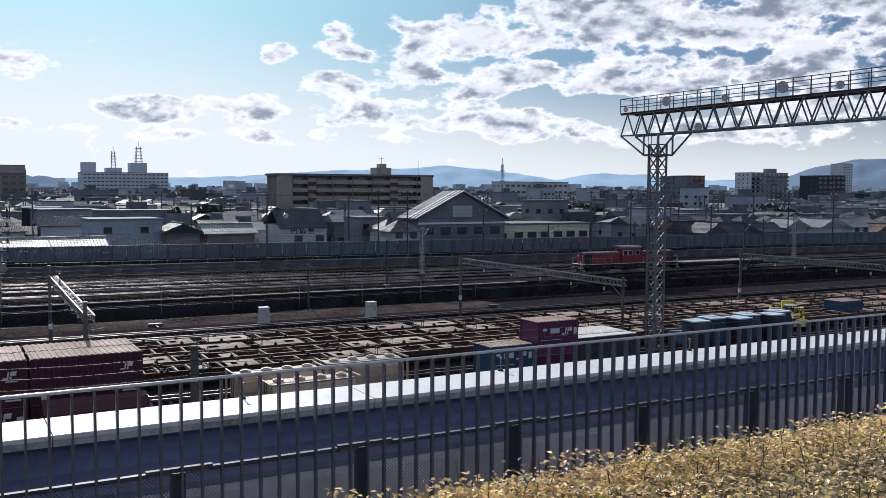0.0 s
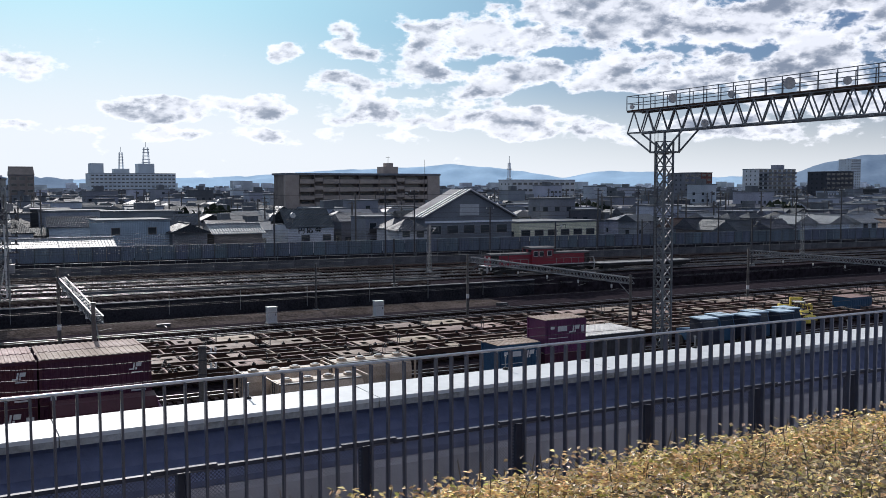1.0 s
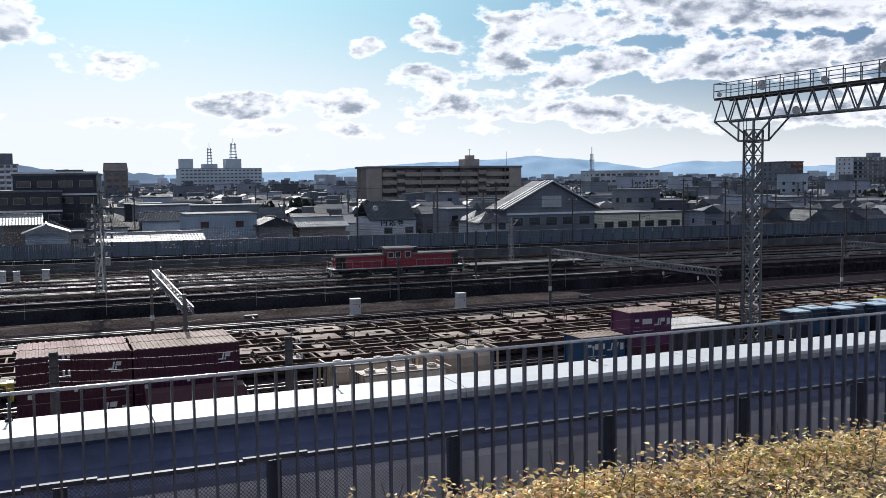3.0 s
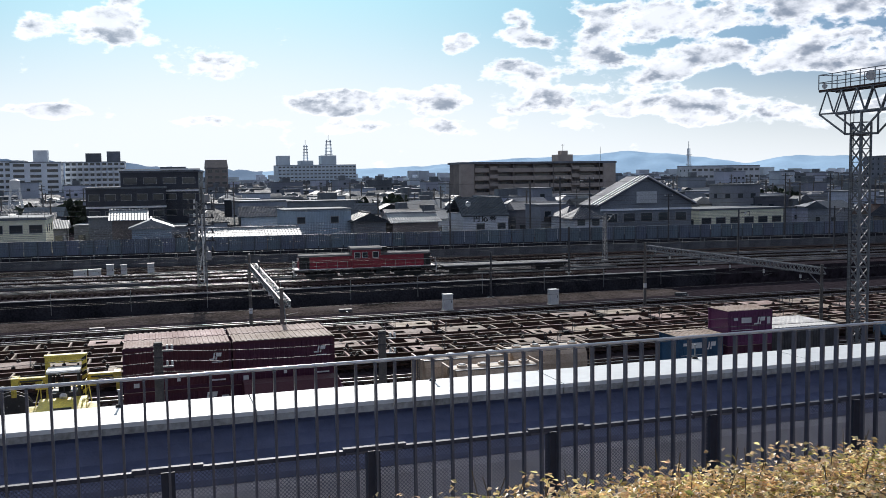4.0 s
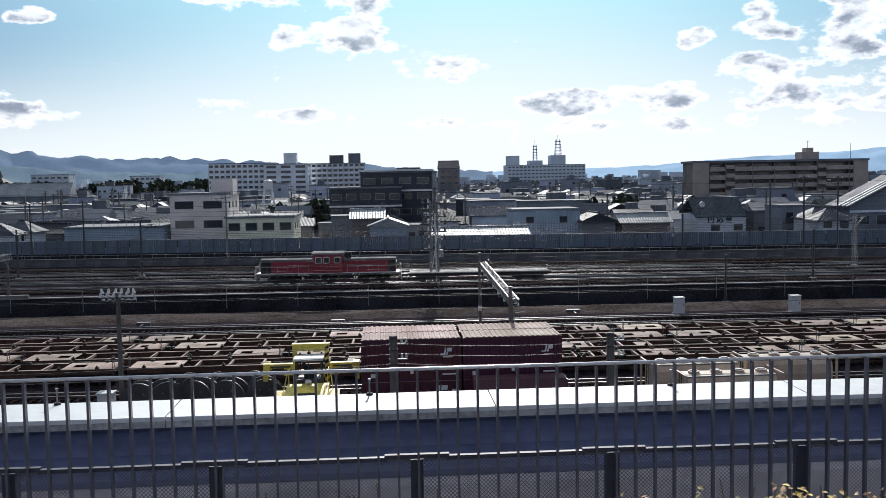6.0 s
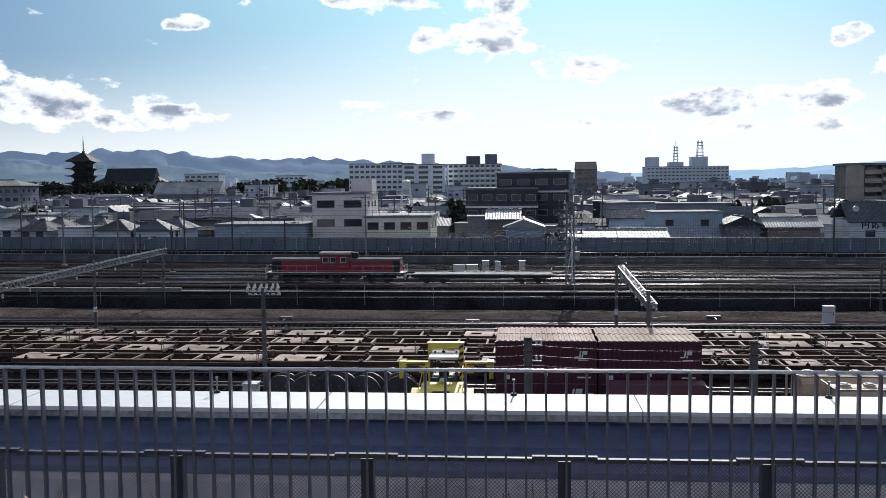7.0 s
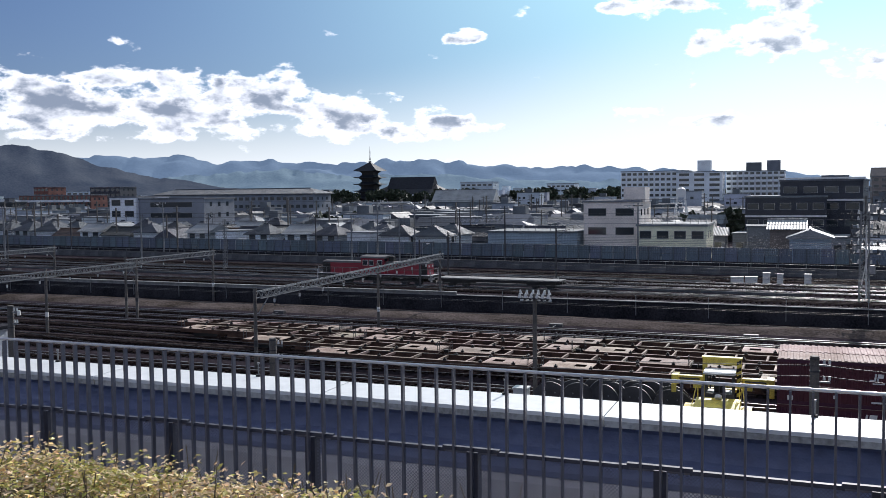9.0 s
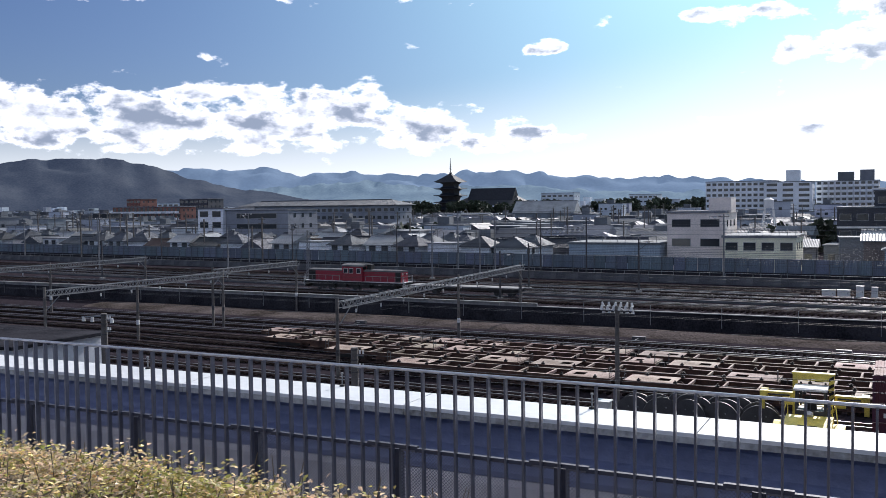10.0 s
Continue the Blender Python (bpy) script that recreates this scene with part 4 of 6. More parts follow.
def lattice_mast():
    """Tall lattice tower with a long gantry that carries a railed walkway."""
    x, y, zt = 56.0, 62.0, 18.4
    t = thing("lighting_gantry", pose(x, y, 0), "tall grey steel lattice tower carrying a railed gantry with floodlights", "gantry tower")
    s = Shape()
    h = 0.52
    for i in (-h, h):
        for j in (-h, h):
            s.beam((i, j, 0), (i, j, zt), 0.14)
    n = 17
    for k in range(n):
        a, b = k * zt / n, (k + 1) * zt / n
        for i in (-h, h):
            s.beam((i, -h, a), (i, h, b), 0.07).beam((i, h, a), (i, -h, b), 0.07).beam((i, -h, b), (i, h, b), 0.06)
            s.beam((-h, i, a), (h, i, b), 0.07).beam((h, i, a), (-h, i, b), 0.07).beam((-h, i, b), (h, i, b), 0.06)
    part("tower", s, "galvanised", t)
    g = truss(Shape(), (0, 4.0, zt + 0.9), (0, -52, zt + 0.9), 1.7, 1.9, 32, 0.09)
    part("gantry_beam", g, "galvanised", t)
    w = Shape()
    for i in (-0.85, 0.85):
        w.beam((i, 4.0, zt + 0.9), (i, 0.9, zt - 0.9), 0.12).beam((i, -0.9, zt - 0.9), (i, -3.2, zt + 0.9), 0.12).beam((i, -0.9, zt - 0.9), (i, 0.9, zt - 0.9), 0.12)
        w.beam((i, 0.9, zt - 0.9), (i, 0.9, zt + 0.9), 0.12).beam((i, -0.9, zt - 0.9), (i, -0.9, zt + 0.9), 0.12)
    w.box(-0.9, 0.9, -0.95, 0.95, zt - 1.0, zt - 0.85)
    part("haunch", w, "galvanised", t)
    part("walkway", Shape().box(-0.95, 0.95, -52, 4.0, zt + 2.82, zt + 2.95), "rust_frame", t, "rust-brown walkway edge")
    for side in (-0.95, 0.95):
        r = Shape()
        for k in range(36):
            r.beam((side, 4.0 - k * 1.6, zt + 2.95), (side, 4.0 - k * 1.6, zt + 4.2), 0.06)
        for z in (zt + 3.55, zt + 4.2):
            r.beam((side, 4.0, z), (side, -52, z), 0.06)
        if side < 0:
            r.beam((-0.95, 4.0, zt + 4.2), (0.95, 4.0, zt + 4.2), 0.06).beam((-0.95, 4.0, zt + 3.55), (0.95, 4.0, zt + 3.55), 0.06)
        part("guard_rail", r, "galvanised", t)
    for yy, zz, r in ((-2.4, 3.55, 0.42), (-14.6, 3.6, 0.45), (-30, 3.6, 0.45), (2.8, 3.2, 0.22), (-9.0, 3.3, 0.3), (-19.5, 3.3, 0.3), (-6.2, 1.2, 0.35)):
        f = part("floodlight", Shape().tube((-1.15, yy, zt + zz), (-1.45, yy - 0.1, zt + zz - 0.05), r * 0.4, r, 14), "galvanised", t, "pale round floodlight")
        part("lens", Shape().tube((-1.452, yy - 0.1, zt + zz - 0.05), (-1.47, yy - 0.107, zt + zz - 0.053), r * 0.95, n=14), "porcelain", f)
    lad = Shape()
    for i in (-0.2, 0.2):
        lad.beam((-0.95, i, 0.5), (-0.95, i, zt + 1), 0.04)
    for k in range(60):
        lad.beam((-0.95, -0.2, 0.7 + k * 0.3), (-0.95, 0.2, 0.7 + k * 0.3), 0.025)
    part("ladder", lad, "dark_steel", t)


def stub_pole(x, y, h, label="short concrete pole with insulators and overhead wires"):
    t = thing("utility_pole", pose(x, y, 0), label, "utility pole", "poles along the yard edge")
    part("shaft", Shape().tube((0, 0, 0), (0, 0, h), 0.26, 0.22, 12), "pole_concrete", t)
    for z in (h - 0.45, h - 1.3):
        part("cross_arm", Shape().beam((-0.25, 0, z), (0.75, -0.1, z), 0.08), "galvanised", t)
    for z in (h - 0.35, h - 1.2):
        for dx in (0.45, 0.7):
            part("insulator", Shape().tube((dx, -0.08, z), (dx, -0.08, z + 0.22), 0.07, 0.05, 8), "porcelain", t)
    for z in (h - 0.15, h - 0.8, h - 1.6):
        part("band", Shape().tube((0, 0, z), (0, 0, z + 0.07), 0.25, n=12), "dark_steel", t)
    return t


def steel_pole(x, y, z0, h, label, steel="galvanised", lattice=False, arm=0.0):
    t = thing("catenary_pole", pose(x, y, z0), label, "catenary pole", "poles along the main lines")
    s = Shape()
    if lattice:
        w = 0.28
        for i in (-w, w):
            for j in (-w, w):
                s.beam((i, j, 0), (i * 0.6, j * 0.6, h), 0.07)
        n = int(h / 0.55)
        for k in range(n):
            a, b = k * h / n, (k + 1) * h / n
            for i in (-w * 0.9, w * 0.9):
                s.beam((i, -w * .9, a), (i, w * .9, b), 0.04).beam((-w * .9, i, a), (w * .9, i, b), 0.04)
    else:
        s.tube((0, 0, 0), (0, 0, h), 0.15, 0.11, 10)
    part("shaft", s, steel, t)
    part("foot", Shape().box(-0.35, 0.35, -0.35, 0.35, 0, 0.35), "concrete", t)
    if arm:
        part("bracket_arm", Shape().beam((0, 0, h - 0.5), (arm, 0, h - 0.3), 0.08).beam((0, 0, h - 1.6), (arm * 0.8, 0, h - 0.4), 0.05).beam((arm, 0, h - 0.3), (arm, 0, h - 0.9), 0.05), steel, t)
        part("insulator", Shape().tube((arm * 0.5, 0, h - 0.55), (arm * 0.7, 0, h - 0.5), 0.1, n=8), "porcelain", t)
    return t


def cluster_pole():
    t = thing("signal_wire_pole", pose(-17.2, 60, 0), "dark pole topped by white insulators on cross arms", "utility pole")
    part("shaft", Shape().tube((0, 0, 0), (0, 0, 7.6), 0.17, 0.14, 10), "pole_concrete", t)
    r = random.Random(5)
    for k, (z, dy) in enumerate(((7.3, -0.25), (7.5, 0.15), (7.05, 0.3))):
        arm = part("cross_arm", Shape().beam((-1.1, dy, z), (1.1, dy, z), 0.09), "dark_steel", t)
        for i in range(6):
            a = -1.0 + i * 0.4
            part("insulator", Shape().tube((a, dy, z + 0.03), (a + r.uniform(-.08, .08), dy, z + 0.34), 0.12, 0.06, 8), "porcelain", arm)


def wires():
    line = thing("overhead_line", pose(0, 0, 0), "thin dark overhead contact and feeder wires above tracks", "overhead line")
    for y0, z in ((63.1, 5.6), (67.9, 6.0), (71.8, 6.0), (75.7, 6.0), (84, 6.0), (88.2, 6.0), (92.2, 6.0)):
        for dz in (0, 0.9):
            part("wire", Shape().beam((-190, y0 + 3.8, z + dz), (230, y0 - 4.6, z + dz), 0.022), "dark_steel", line)
    for y0 in (108.0, 112.8, 117.0, 121.2, 125.4, 130.0, 134.2):
        for dz in (0, 0.9):
            part("wire", Shape().beam((-230, y0 + 0.077 * 230, HI + 5.2 + dz), (230, y0 - 0.077 * 230, HI + 5.2 + dz), 0.025), "dark_steel", line)
    for y0, z in ((141.0, 9.5), (141.5, 10.2), (142, 11.0), (144.6, 13.2)):
        part("wire", Shape().beam((-230, y0 + 0.1 * 230, z), (230, y0 - 0.1 * 230, z), 0.04), "dark_steel", line)
    n = Shape()
    xs = [(-80, 50.6, 5.4), (-53.5, 50, 6.0), (-31.6, 50, 5.0), (0.3, 50, 5.55), (12.4, 50, 5.4), (34, 50, 5.2), (70, 50.4, 5.2)]
    for k in range(3):
        for (x0, y0, z0), (x1, y1, z1) in zip(xs, xs[1:]):
            last = None
            for i in range(9):
                u = i / 8
                p = (x0 + (x1 - x0) * u + 0.5, y0 + (y1 - y0) * u - 0.08, z0 + (z1 - z0) * u - k * 0.55 - 0.5 * 4 * u * (1 - u) * 0.4)
                if last:
                    n.beam(last, p, 0.025)
                last = p
    tagged(part("pole_wire", n, "dark_steel"), "slack wires strung between short concrete poles", "overhead wire", kind="stuff")


def yard_small():
    for x, y in ((30.6, 94.2), (42.7, 93.4)):
        cabinet(x, y, 0, 1.0, 0.8, 1.75, "white steel signal cabinet on a concrete plinth beside tracks")
    for x, w, h in ((-4.9, 0.9, 1.5), (-3.2, 0.75, 1.4), (0.2, 0.85, 1.45), (-8.6, 1.6, 0.9), (-6.8, 1.5, 0.95)):
        cabinet(x, 128.5, HI, w, 0.7, h, "white trackside equipment cabinet on the main line")
    for x, y in ((-60, 97), (-25, 96), (20, 97.3), (-5, 94.3), (60, 95)):
        t = thing("ground_switch", pose(x, y, 0), "low dark point machine beside the rails", "point machine", "point machines")
        part("housing", Shape().prism([(-0.3, 0), (0.3, 0), (0.25, 0.35), (-0.25, 0.35)], -0.7, 0.7), "dark_steel", t)
        part("rod", Shape().beam((0, -1.6, 0.18), (0, -0.3, 0.18), 0.06), "rail_steel", t)
    for i, (x, y) in enumerate(((58.5, 59.5), (61.3, 60.2), (63.6, 59.0), (65.8, 60.4), (68.2, 59.4), (70.6, 60.6))):
        t = thing("yard_tractor", pose(x, y, 0, 0, 0, -8 + 5 * (i % 3)), "small blue yard tractor with a pale blue cab roof", "tractor", "parked yard tractors")
        part("cab", Shape().prism([(0, 0.6), (2.0, 0.6), (2.0, 2.75), (0.35, 2.75), (0.0, 1.7)], 0, 1.7), "teal_paint" if i % 2 else "navy_post", t)
        part("cab_roof", Shape().box(-0.08, 1.78, 0.25, 2.1, 2.753, 2.87), "pale_blue", t, "pale blue roof")
        part("window", Shape().add([(0.12, -0.012, 1.74), (1.58, -0.012, 1.74), (1.58, 0.325, 2.7), (0.12, 0.325, 2.7)], [(0, 1, 2, 3)]), "glass", t)
        part("hood", Shape().prism([(2.05, 0.6), (4.2, 0.6), (4.2, 1.5), (2.05, 1.75)], 0.1, 1.6), "cabinet_white" if i % 2 else "teal_paint", t)
        for a in (0.8, 3.5):
            for b in (-0.02, 1.47):
                part("wheel", Shape().tube((b, a, 0.5), (b + 0.25, a, 0.5), 0.5, n=14), "rubber", t)


def edge_shed():
    t = thing("yard_shed", pose(-56, 44, 0), "low white shed with a grey flat roof beside the tracks", "shed")
    part("wall", Shape().box(-14, 0, 0, 8, 0, 4.7), "wall_white", t)
    part("roof", Shape().box(-14.4, 0.4, -0.4, 8.4, 4.703, 4.95), "dark_concrete", t)
    part("door", Shape().box(-4.5, -2.0, -0.05, -0.004, 0, 2.6), "dark_steel", t)


edge_shed()
build_wagons()
build_containers()
build_tanks()
lift_truck(-4.7, 54.5)
lift_truck(79, 66.5, -0.5, 0.6)
wheelset_pile()
catenary_portal(7.0, (61.0, 86.5), 5.9, 0, "lattice beam portal on two dark posts over the wagon tracks", 0.55, 0.45, slope=0.012, tops=1.3, turn=-1.24)
catenary_portal(70.2, (68.2, 91.0), 5.4, 0, "grey lattice portal over the yard tracks beside the tower", slope=0.03, turn=11.7)
catenary_portal(86.0, (56.0, 80.3), 6.2, 0, "grey lattice portal across several yard tracks")
catenary_portal(-42.3, (64.5, 88.0, 105.8), 6.0, 0, "grey lattice portal on three concrete posts across yard tracks", slope=0.012)
catenary_portal(-74.0, (62.0, 74.0, 88.0), 6.2, 0, "grey lattice portal across the yard tracks")
catenary_portal(-76.0, (88.5, 106.0), 6.4, 0, "grey lattice portal over the far yard tracks")
catenary_portal(-106.0, (66.0, 90.0, 108.0), 6.4, 0, "distant grey lattice portal across tracks")
lattice_mast()
stub_pole(0.35, 50, 6.0)
stub_pole(12.4, 50, 5.85)
stub_pole(-31.6, 50, 5.4)
left_pole = stub_pole(-53.5, 50, 6.7)
part("cross_arm", Shape().beam((-2.2, -0.1, 6.35), (1.0, 0.1, 6.6), 0.09), "galvanised", left_pole)
for dx in (-2.0, -1.1, 0.9):
    part("insulator", Shape().tube((dx, -0.1, 6.05), (dx, -0.1, 6.4), 0.14, 0.1, 8), "porcelain", left_pole)
cluster_pole()
for x, y, h, lat, arm in ((-71, 138, 9.0, False, 3.0), (-64, 142, 8.5, False, 0), (-47, 110.5, 6.5, False, 2.0), (-49, 126, 6.8, False, 2.0),
                          (-33, 127, 7.5, False, 2.0), (38, 100.5, 5.6, False, 0), (50, 104.6, 6.0, False, 0), (62, 118, 7.0, True, 1.5), (80, 112, 7.2, False, 1.8), (100, 116, 7.2, False, 1.8), (125, 112, 7.5, False, 1.8),
                          (-92, 132, 8.5, True, 2.0), (-112, 135, 9, False, 2.4), (-128, 120, 7, False, 2.0), (-150, 140, 8, False, 2.0), (112, 104, 7.5, False, 1.8), (140, 118, 8, True, 1.8)):
    steel_pole(x, y, HI if y > retain_y(x) else 0.0, h, "steel lattice catenary pole beside the main lines" if lat else "slim steel catenary pole beside the main lines", "galvanised" if y > 130 or lat else "dark_steel", lat, arm)


def line_side_poles():
    """Tall poles between the low wall and the barrier: bearing from the y axis, height, steel."""
    for az, h, steel, arm in ((25, 12.2, "dark_steel", 0), (26.8, 12.0, "dark_steel", -2.4), (31.5, 9.0, "dark_steel", 0), (38.1, 12.2, "dark_steel", 1.8), (40.5, 12.1, "dark_steel", 0), (45.2, 9.5, "dark_steel", -1.6), (49.5, 12.2, "dark_steel", 2.0),
                              (51.9, 12.0, "dark_steel", -2.0), (18.2, 9.6, "dark_steel", 1.6), (-50.9, 9.5, "galvanised", 2), (-47, 10.5, "galvanised", 2.4), (-43.5, 8.4, "dark_steel", 0), (-38.4, 11.3, "galvanised", -2.2), (-35.8, 9.0, "dark_steel", 1.6),
                              (-29.4, 8.6, "dark_steel", 0), (-25.6, 11.4, "galvanised", 0), (-23.3, 11.0, "galvanised", 0), (-20.5, 9.8, "dark_steel", 0), (-17.7, 10.2, "dark_steel", 0), (-9.6, 10.6, "galvanised", -2.2)):
        k = math.tan(radians(az))
        y = 144.6 / (1 + 0.105 * k)
        p = steel_pole(y * k, y, HI, h, "tall pale catenary pole before the noise barrier" if steel == "galvanised" else "tall dark catenary pole before the noise barrier", steel, False, arm)
        part("cross_arm", Shape().beam((-0.8, 0, h - 0.35), (0.8, 0, h - 0.35), 0.1).beam((-0.6, 0, h - 1.1), (0.6, 0, h - 1.1), 0.08), "dark_steel", p)
        part("upper_insulator", Shape().tube((-0.7, 0, h - 0.3), (-0.7, 0, h), 0.09, n=6).tube((0.7, 0, h - 0.3), (0.7, 0, h), 0.09, n=6), "porcelain", p)
    def spot(az):
        k = math.tan(radians(az))
        y = 144.6 / (1 + 0.105 * k)
        return y * k, y
    # a rounded yoke and a lattice beam join two pairs of them
    (ax, ay), (bx, by) = spot(-25.6), spot(-23.3)
    yoke = Shape().tube((ax, ay, HI + 10.2), (ax + 0.8, ay, HI + 10.9), 0.16).tube((ax + 0.8, ay, HI + 10.9), (bx - 0.8, by, HI + 10.9), 0.16).tube((bx - 0.8, by, HI + 10.9), (bx, by, HI + 10.2), 0.16)
    tagged(part("catenary_yoke", yoke, "cabinet_white"), "pale rounded pipe yoke between two catenary poles", "catenary beam")
    (ax, ay), (bx, by) = spot(-20.5), spot(-17.7)
    tagged(part("catenary_beam", truss(Shape(), (ax, ay, HI + 7.3), (bx, by, HI + 7.7), 0.5, 0.9, 9, 0.06), "galvanised"), "light lattice beam between two dark catenary poles", "catenary beam")
    (ax, ay), (bx, by) = spot(25), spot(26.8)
    tagged(part("catenary_beam", Shape().tube((ax, ay, HI + 9.3), (bx, by, HI + 9.3), 0.12).tube((ax, ay, HI + 9.0), (bx, by, HI + 9.0), 0.05), "galvanised"), "pale pipe beam between two dark catenary poles", "catenary beam")


line_side_poles()


def equipment_mast(x, y):
    t = thing("equipment_mast", pose(x, y, HI), "tall lattice mast crowded with cross arms, insulators and cables", "lattice mast")
    s = Shape()
    w, h = 0.5, 10.0
    for i in (-w, w):
        for j in (-w, w):
            s.beam((i, j, 0), (i * 0.8, j * 0.8, h), 0.12)
    for k in range(14):
        a, b = k * h / 14, (k + 1) * h / 14
        for i in (-w * .92, w * .92):
            s.beam((i, -w * .92, a), (i, w * .92, b), 0.06).beam((-w * .92, i, a), (w * .92, i, b), 0.06).beam((w * .92, i, a), (-w * .92, i, b), 0.06)
    part("lattice", s, "galvanised", t)
    r = random.Random(8)
    for k, z in enumerate((4.2, 5.4, 6.3, 7.2, 8.1, 9.0, 9.7)):
        arm = part("cross_arm", Shape().beam((-1.5, 0.5, z), (1.5, -0.5, z), 0.12), "dark_steel", t)
        for i in range(5):
            a = -1.3 + i * 0.65
            part("insulator", Shape().tube((a, -a * 0.33, z + 0.06), (a + r.uniform(-.1, .1), -a * 0.33, z + 0.5), 0.13, 0.08, 8), "porcelain" if i % 2 else "dark_steel", arm)
    for z in (3.2, 9.9):
        part("transformer", Shape().tube((0.75, -0.4, z), (0.75, -0.4, z + 0.9), 0.34, n=12), "loco_grey", t)
    part("cable_drop", Shape().tube((0.2, -0.6, 0.5), (0.1, -0.55, 8.5), 0.09).tube((-0.3, -0.6, 2.0), (0.5, -0.55, 6.5), 0.06), "porcelain", t)


equipment_mast(5.9, 110.8)
for y0 in (115.0, 127.8):
    tr = thing("cable_trough", pose(0, y0, HI, 0, 0, math.degrees(math.atan(UPPER))), "long pale concrete cable trough between the main lines", "cable trough", "cable troughs", "structure")
    lid = Shape().box(0, 11.9, -0.16, 0.16, 0, 0.30).mesh("trough_lid")
    for i in range(-19, 18):
        if (i * 7 + int(y0)) % 5:
            part("trough_lid", lid, "dull_concrete", tr, m=pose(i * 12, 0, 0))
wires()
yard_small()


# ---- the moving train ----
def bogie(t, x, axles, r):
    b = Shape()
    for y in (-0.98, 0.98):
        b.box(x - axles * 0.95, x + axles * 0.95, y - 0.07, y + 0.07, 0.45, 0.85)
    b.box(x - 0.3, x + 0.3, -0.9, 0.9, 0.5, 0.9)
    g = part("bogie", b, "black_gear", t)
    for i in range(axles):
        a = x + (i - (axles - 1) / 2) * 2.0
        w = Shape().tube((a, -0.85, r), (a, 0.85, r), 0.08)
        for y in (-0.62, 0.54):
            w.tube((a, y, r), (a, y + 0.08, r), r, n=18)
        part("wheelset", w, "dark_steel", g)


def build_locomotive():
    t = thing("diesel_locomotive", Matrix(), "red diesel locomotive with grey roofs and a central cab", "locomotive")
    part("frame", Shape().box(-8.7, 8.7, -1.3, 1.3, 1.05, 1.32), "black_gear", t)
    part("stripe", Shape().box(-8.72, 8.72, -1.325, 1.325, 1.322, 1.40), "mark_white", t, "white sill stripe")
    for s in (-1, 1):
        a, b = sorted((s * 1.75, s * 8.1))
        hood = part("hood", Shape().prism([(-0.98, 1.403), (0.98, 1.403), (0.98, 2.82), (-0.98, 2.82)], a, b), "loco_red", t, "long red engine hood")
        part("hood_roof", Shape().prism([(-1.0, 2.823), (1.0, 2.823), (0.86, 3.02), (0.4, 3.1), (-0.4, 3.1), (-0.86, 3.02)], a - 0.03, b + 0.03), "hood_grey", hood, "dull grey hood roof")
        for i in range(6):
            x = s * (2.5 + i * 0.95)
            for y in (-1.0, 0.983):
                part("hood_door", Shape().box(x - 0.36, x + 0.36, y, y + 0.017, 1.55, 2.65), "loco_red", hood)
        near_end = 6.85 if s < 0 else 7.2
        for y in (-1.012, 1.001):
            part("grille", Shape().box(*sorted((s * near_end, s * 8.08)), y, y + 0.011, 1.43, 2.81), "black_gear", hood, "black radiator grille")
        lad = Shape()
        for y in (-1.33, -0.95):
            lad.beam((s * 8.76, y, 0.5), (s * 8.76, y, 1.9), 0.045)
        for k in range(4):
            lad.beam((s * 8.76, -1.33, 0.6 + k * 0.3), (s * 8.76, -0.95, 0.6 + k * 0.3), 0.04)
        part("end_ladder", lad, "mark_white", t, "white end ladder")
        for y in (-0.55, 0.55):
            part("headlight", Shape().tube((s * 8.1, y, 2.55), (s * 8.2, y, 2.55), 0.14, n=12), "porcelain", hood)
        rail = Shape()
        for y in (-1.27, 1.27):
            for k in range(6):
                x = s * (2.3 + k * 1.25)
                rail.beam((x, y, 1.4), (x, y, 2.2), 0.04)
            rail.beam((s * 2.3, y, 2.2), (s * 8.65, y, 2.2), 0.045)
            rail.beam((s * 8.65, y, 1.3), (s * 8.65, y, 2.35), 0.06)
        rail.beam((s * 8.65, -1.27, 2.2), (s * 8.65, 1.27, 2.2), 0.045)
        part("hand_rail", rail, "loco_grey", t)
        part("end_step", Shape().box(*sorted((s * 8.1, s * 8.75)), -1.3, 1.3, 1.323, 1.38).box(*sorted((s * 8.5, s * 8.78)), -1.32, 1.32, 0.75, 1.05), "loco_grey", t)
        part("snow_plough", Shape().add([(s * 8.6, -1.2, 0.5), (s * 8.6, 1.2, 0.5), (s * 8.95, 0, 0.2), (s * 8.6, -1.2, 0.9), (s * 8.6, 1.2, 0.9), (s * 8.8, 0, 0.9)], [(0, 2, 5, 3), (2, 1, 4, 5), (3, 5, 4), (0, 1, 2), (0, 3, 4, 1)]), "black_gear", t)
        part("coupler", Shape().box(*sorted((s * 8.78, s * 9.1)), -0.14, 0.14, 0.75, 1.0), "black_gear", t)
        bogie(t, s * 5.4, 2, 0.43)
    bogie(t, 0, 1, 0.43)
    for x in (-2.05, 2.05):
        part("fuel_tank", Shape().box(x - 0.85, x + 0.85, -1.15, 1.15, 0.5, 1.05), "black_gear", t)
    cab = part("cab", Shape().box(-1.75, 1.75, -1.35, 1.35, 1.403, 3.55), "loco_red", t)
    part("cab_roof", Shape().prism([(-1.42, 3.553), (1.42, 3.553), (1.25, 3.75), (0.6, 3.88), (-0.6, 3.88), (-1.25, 3.75)], -1.95, 1.95), "hood_grey", cab, "dull grey cab roof")
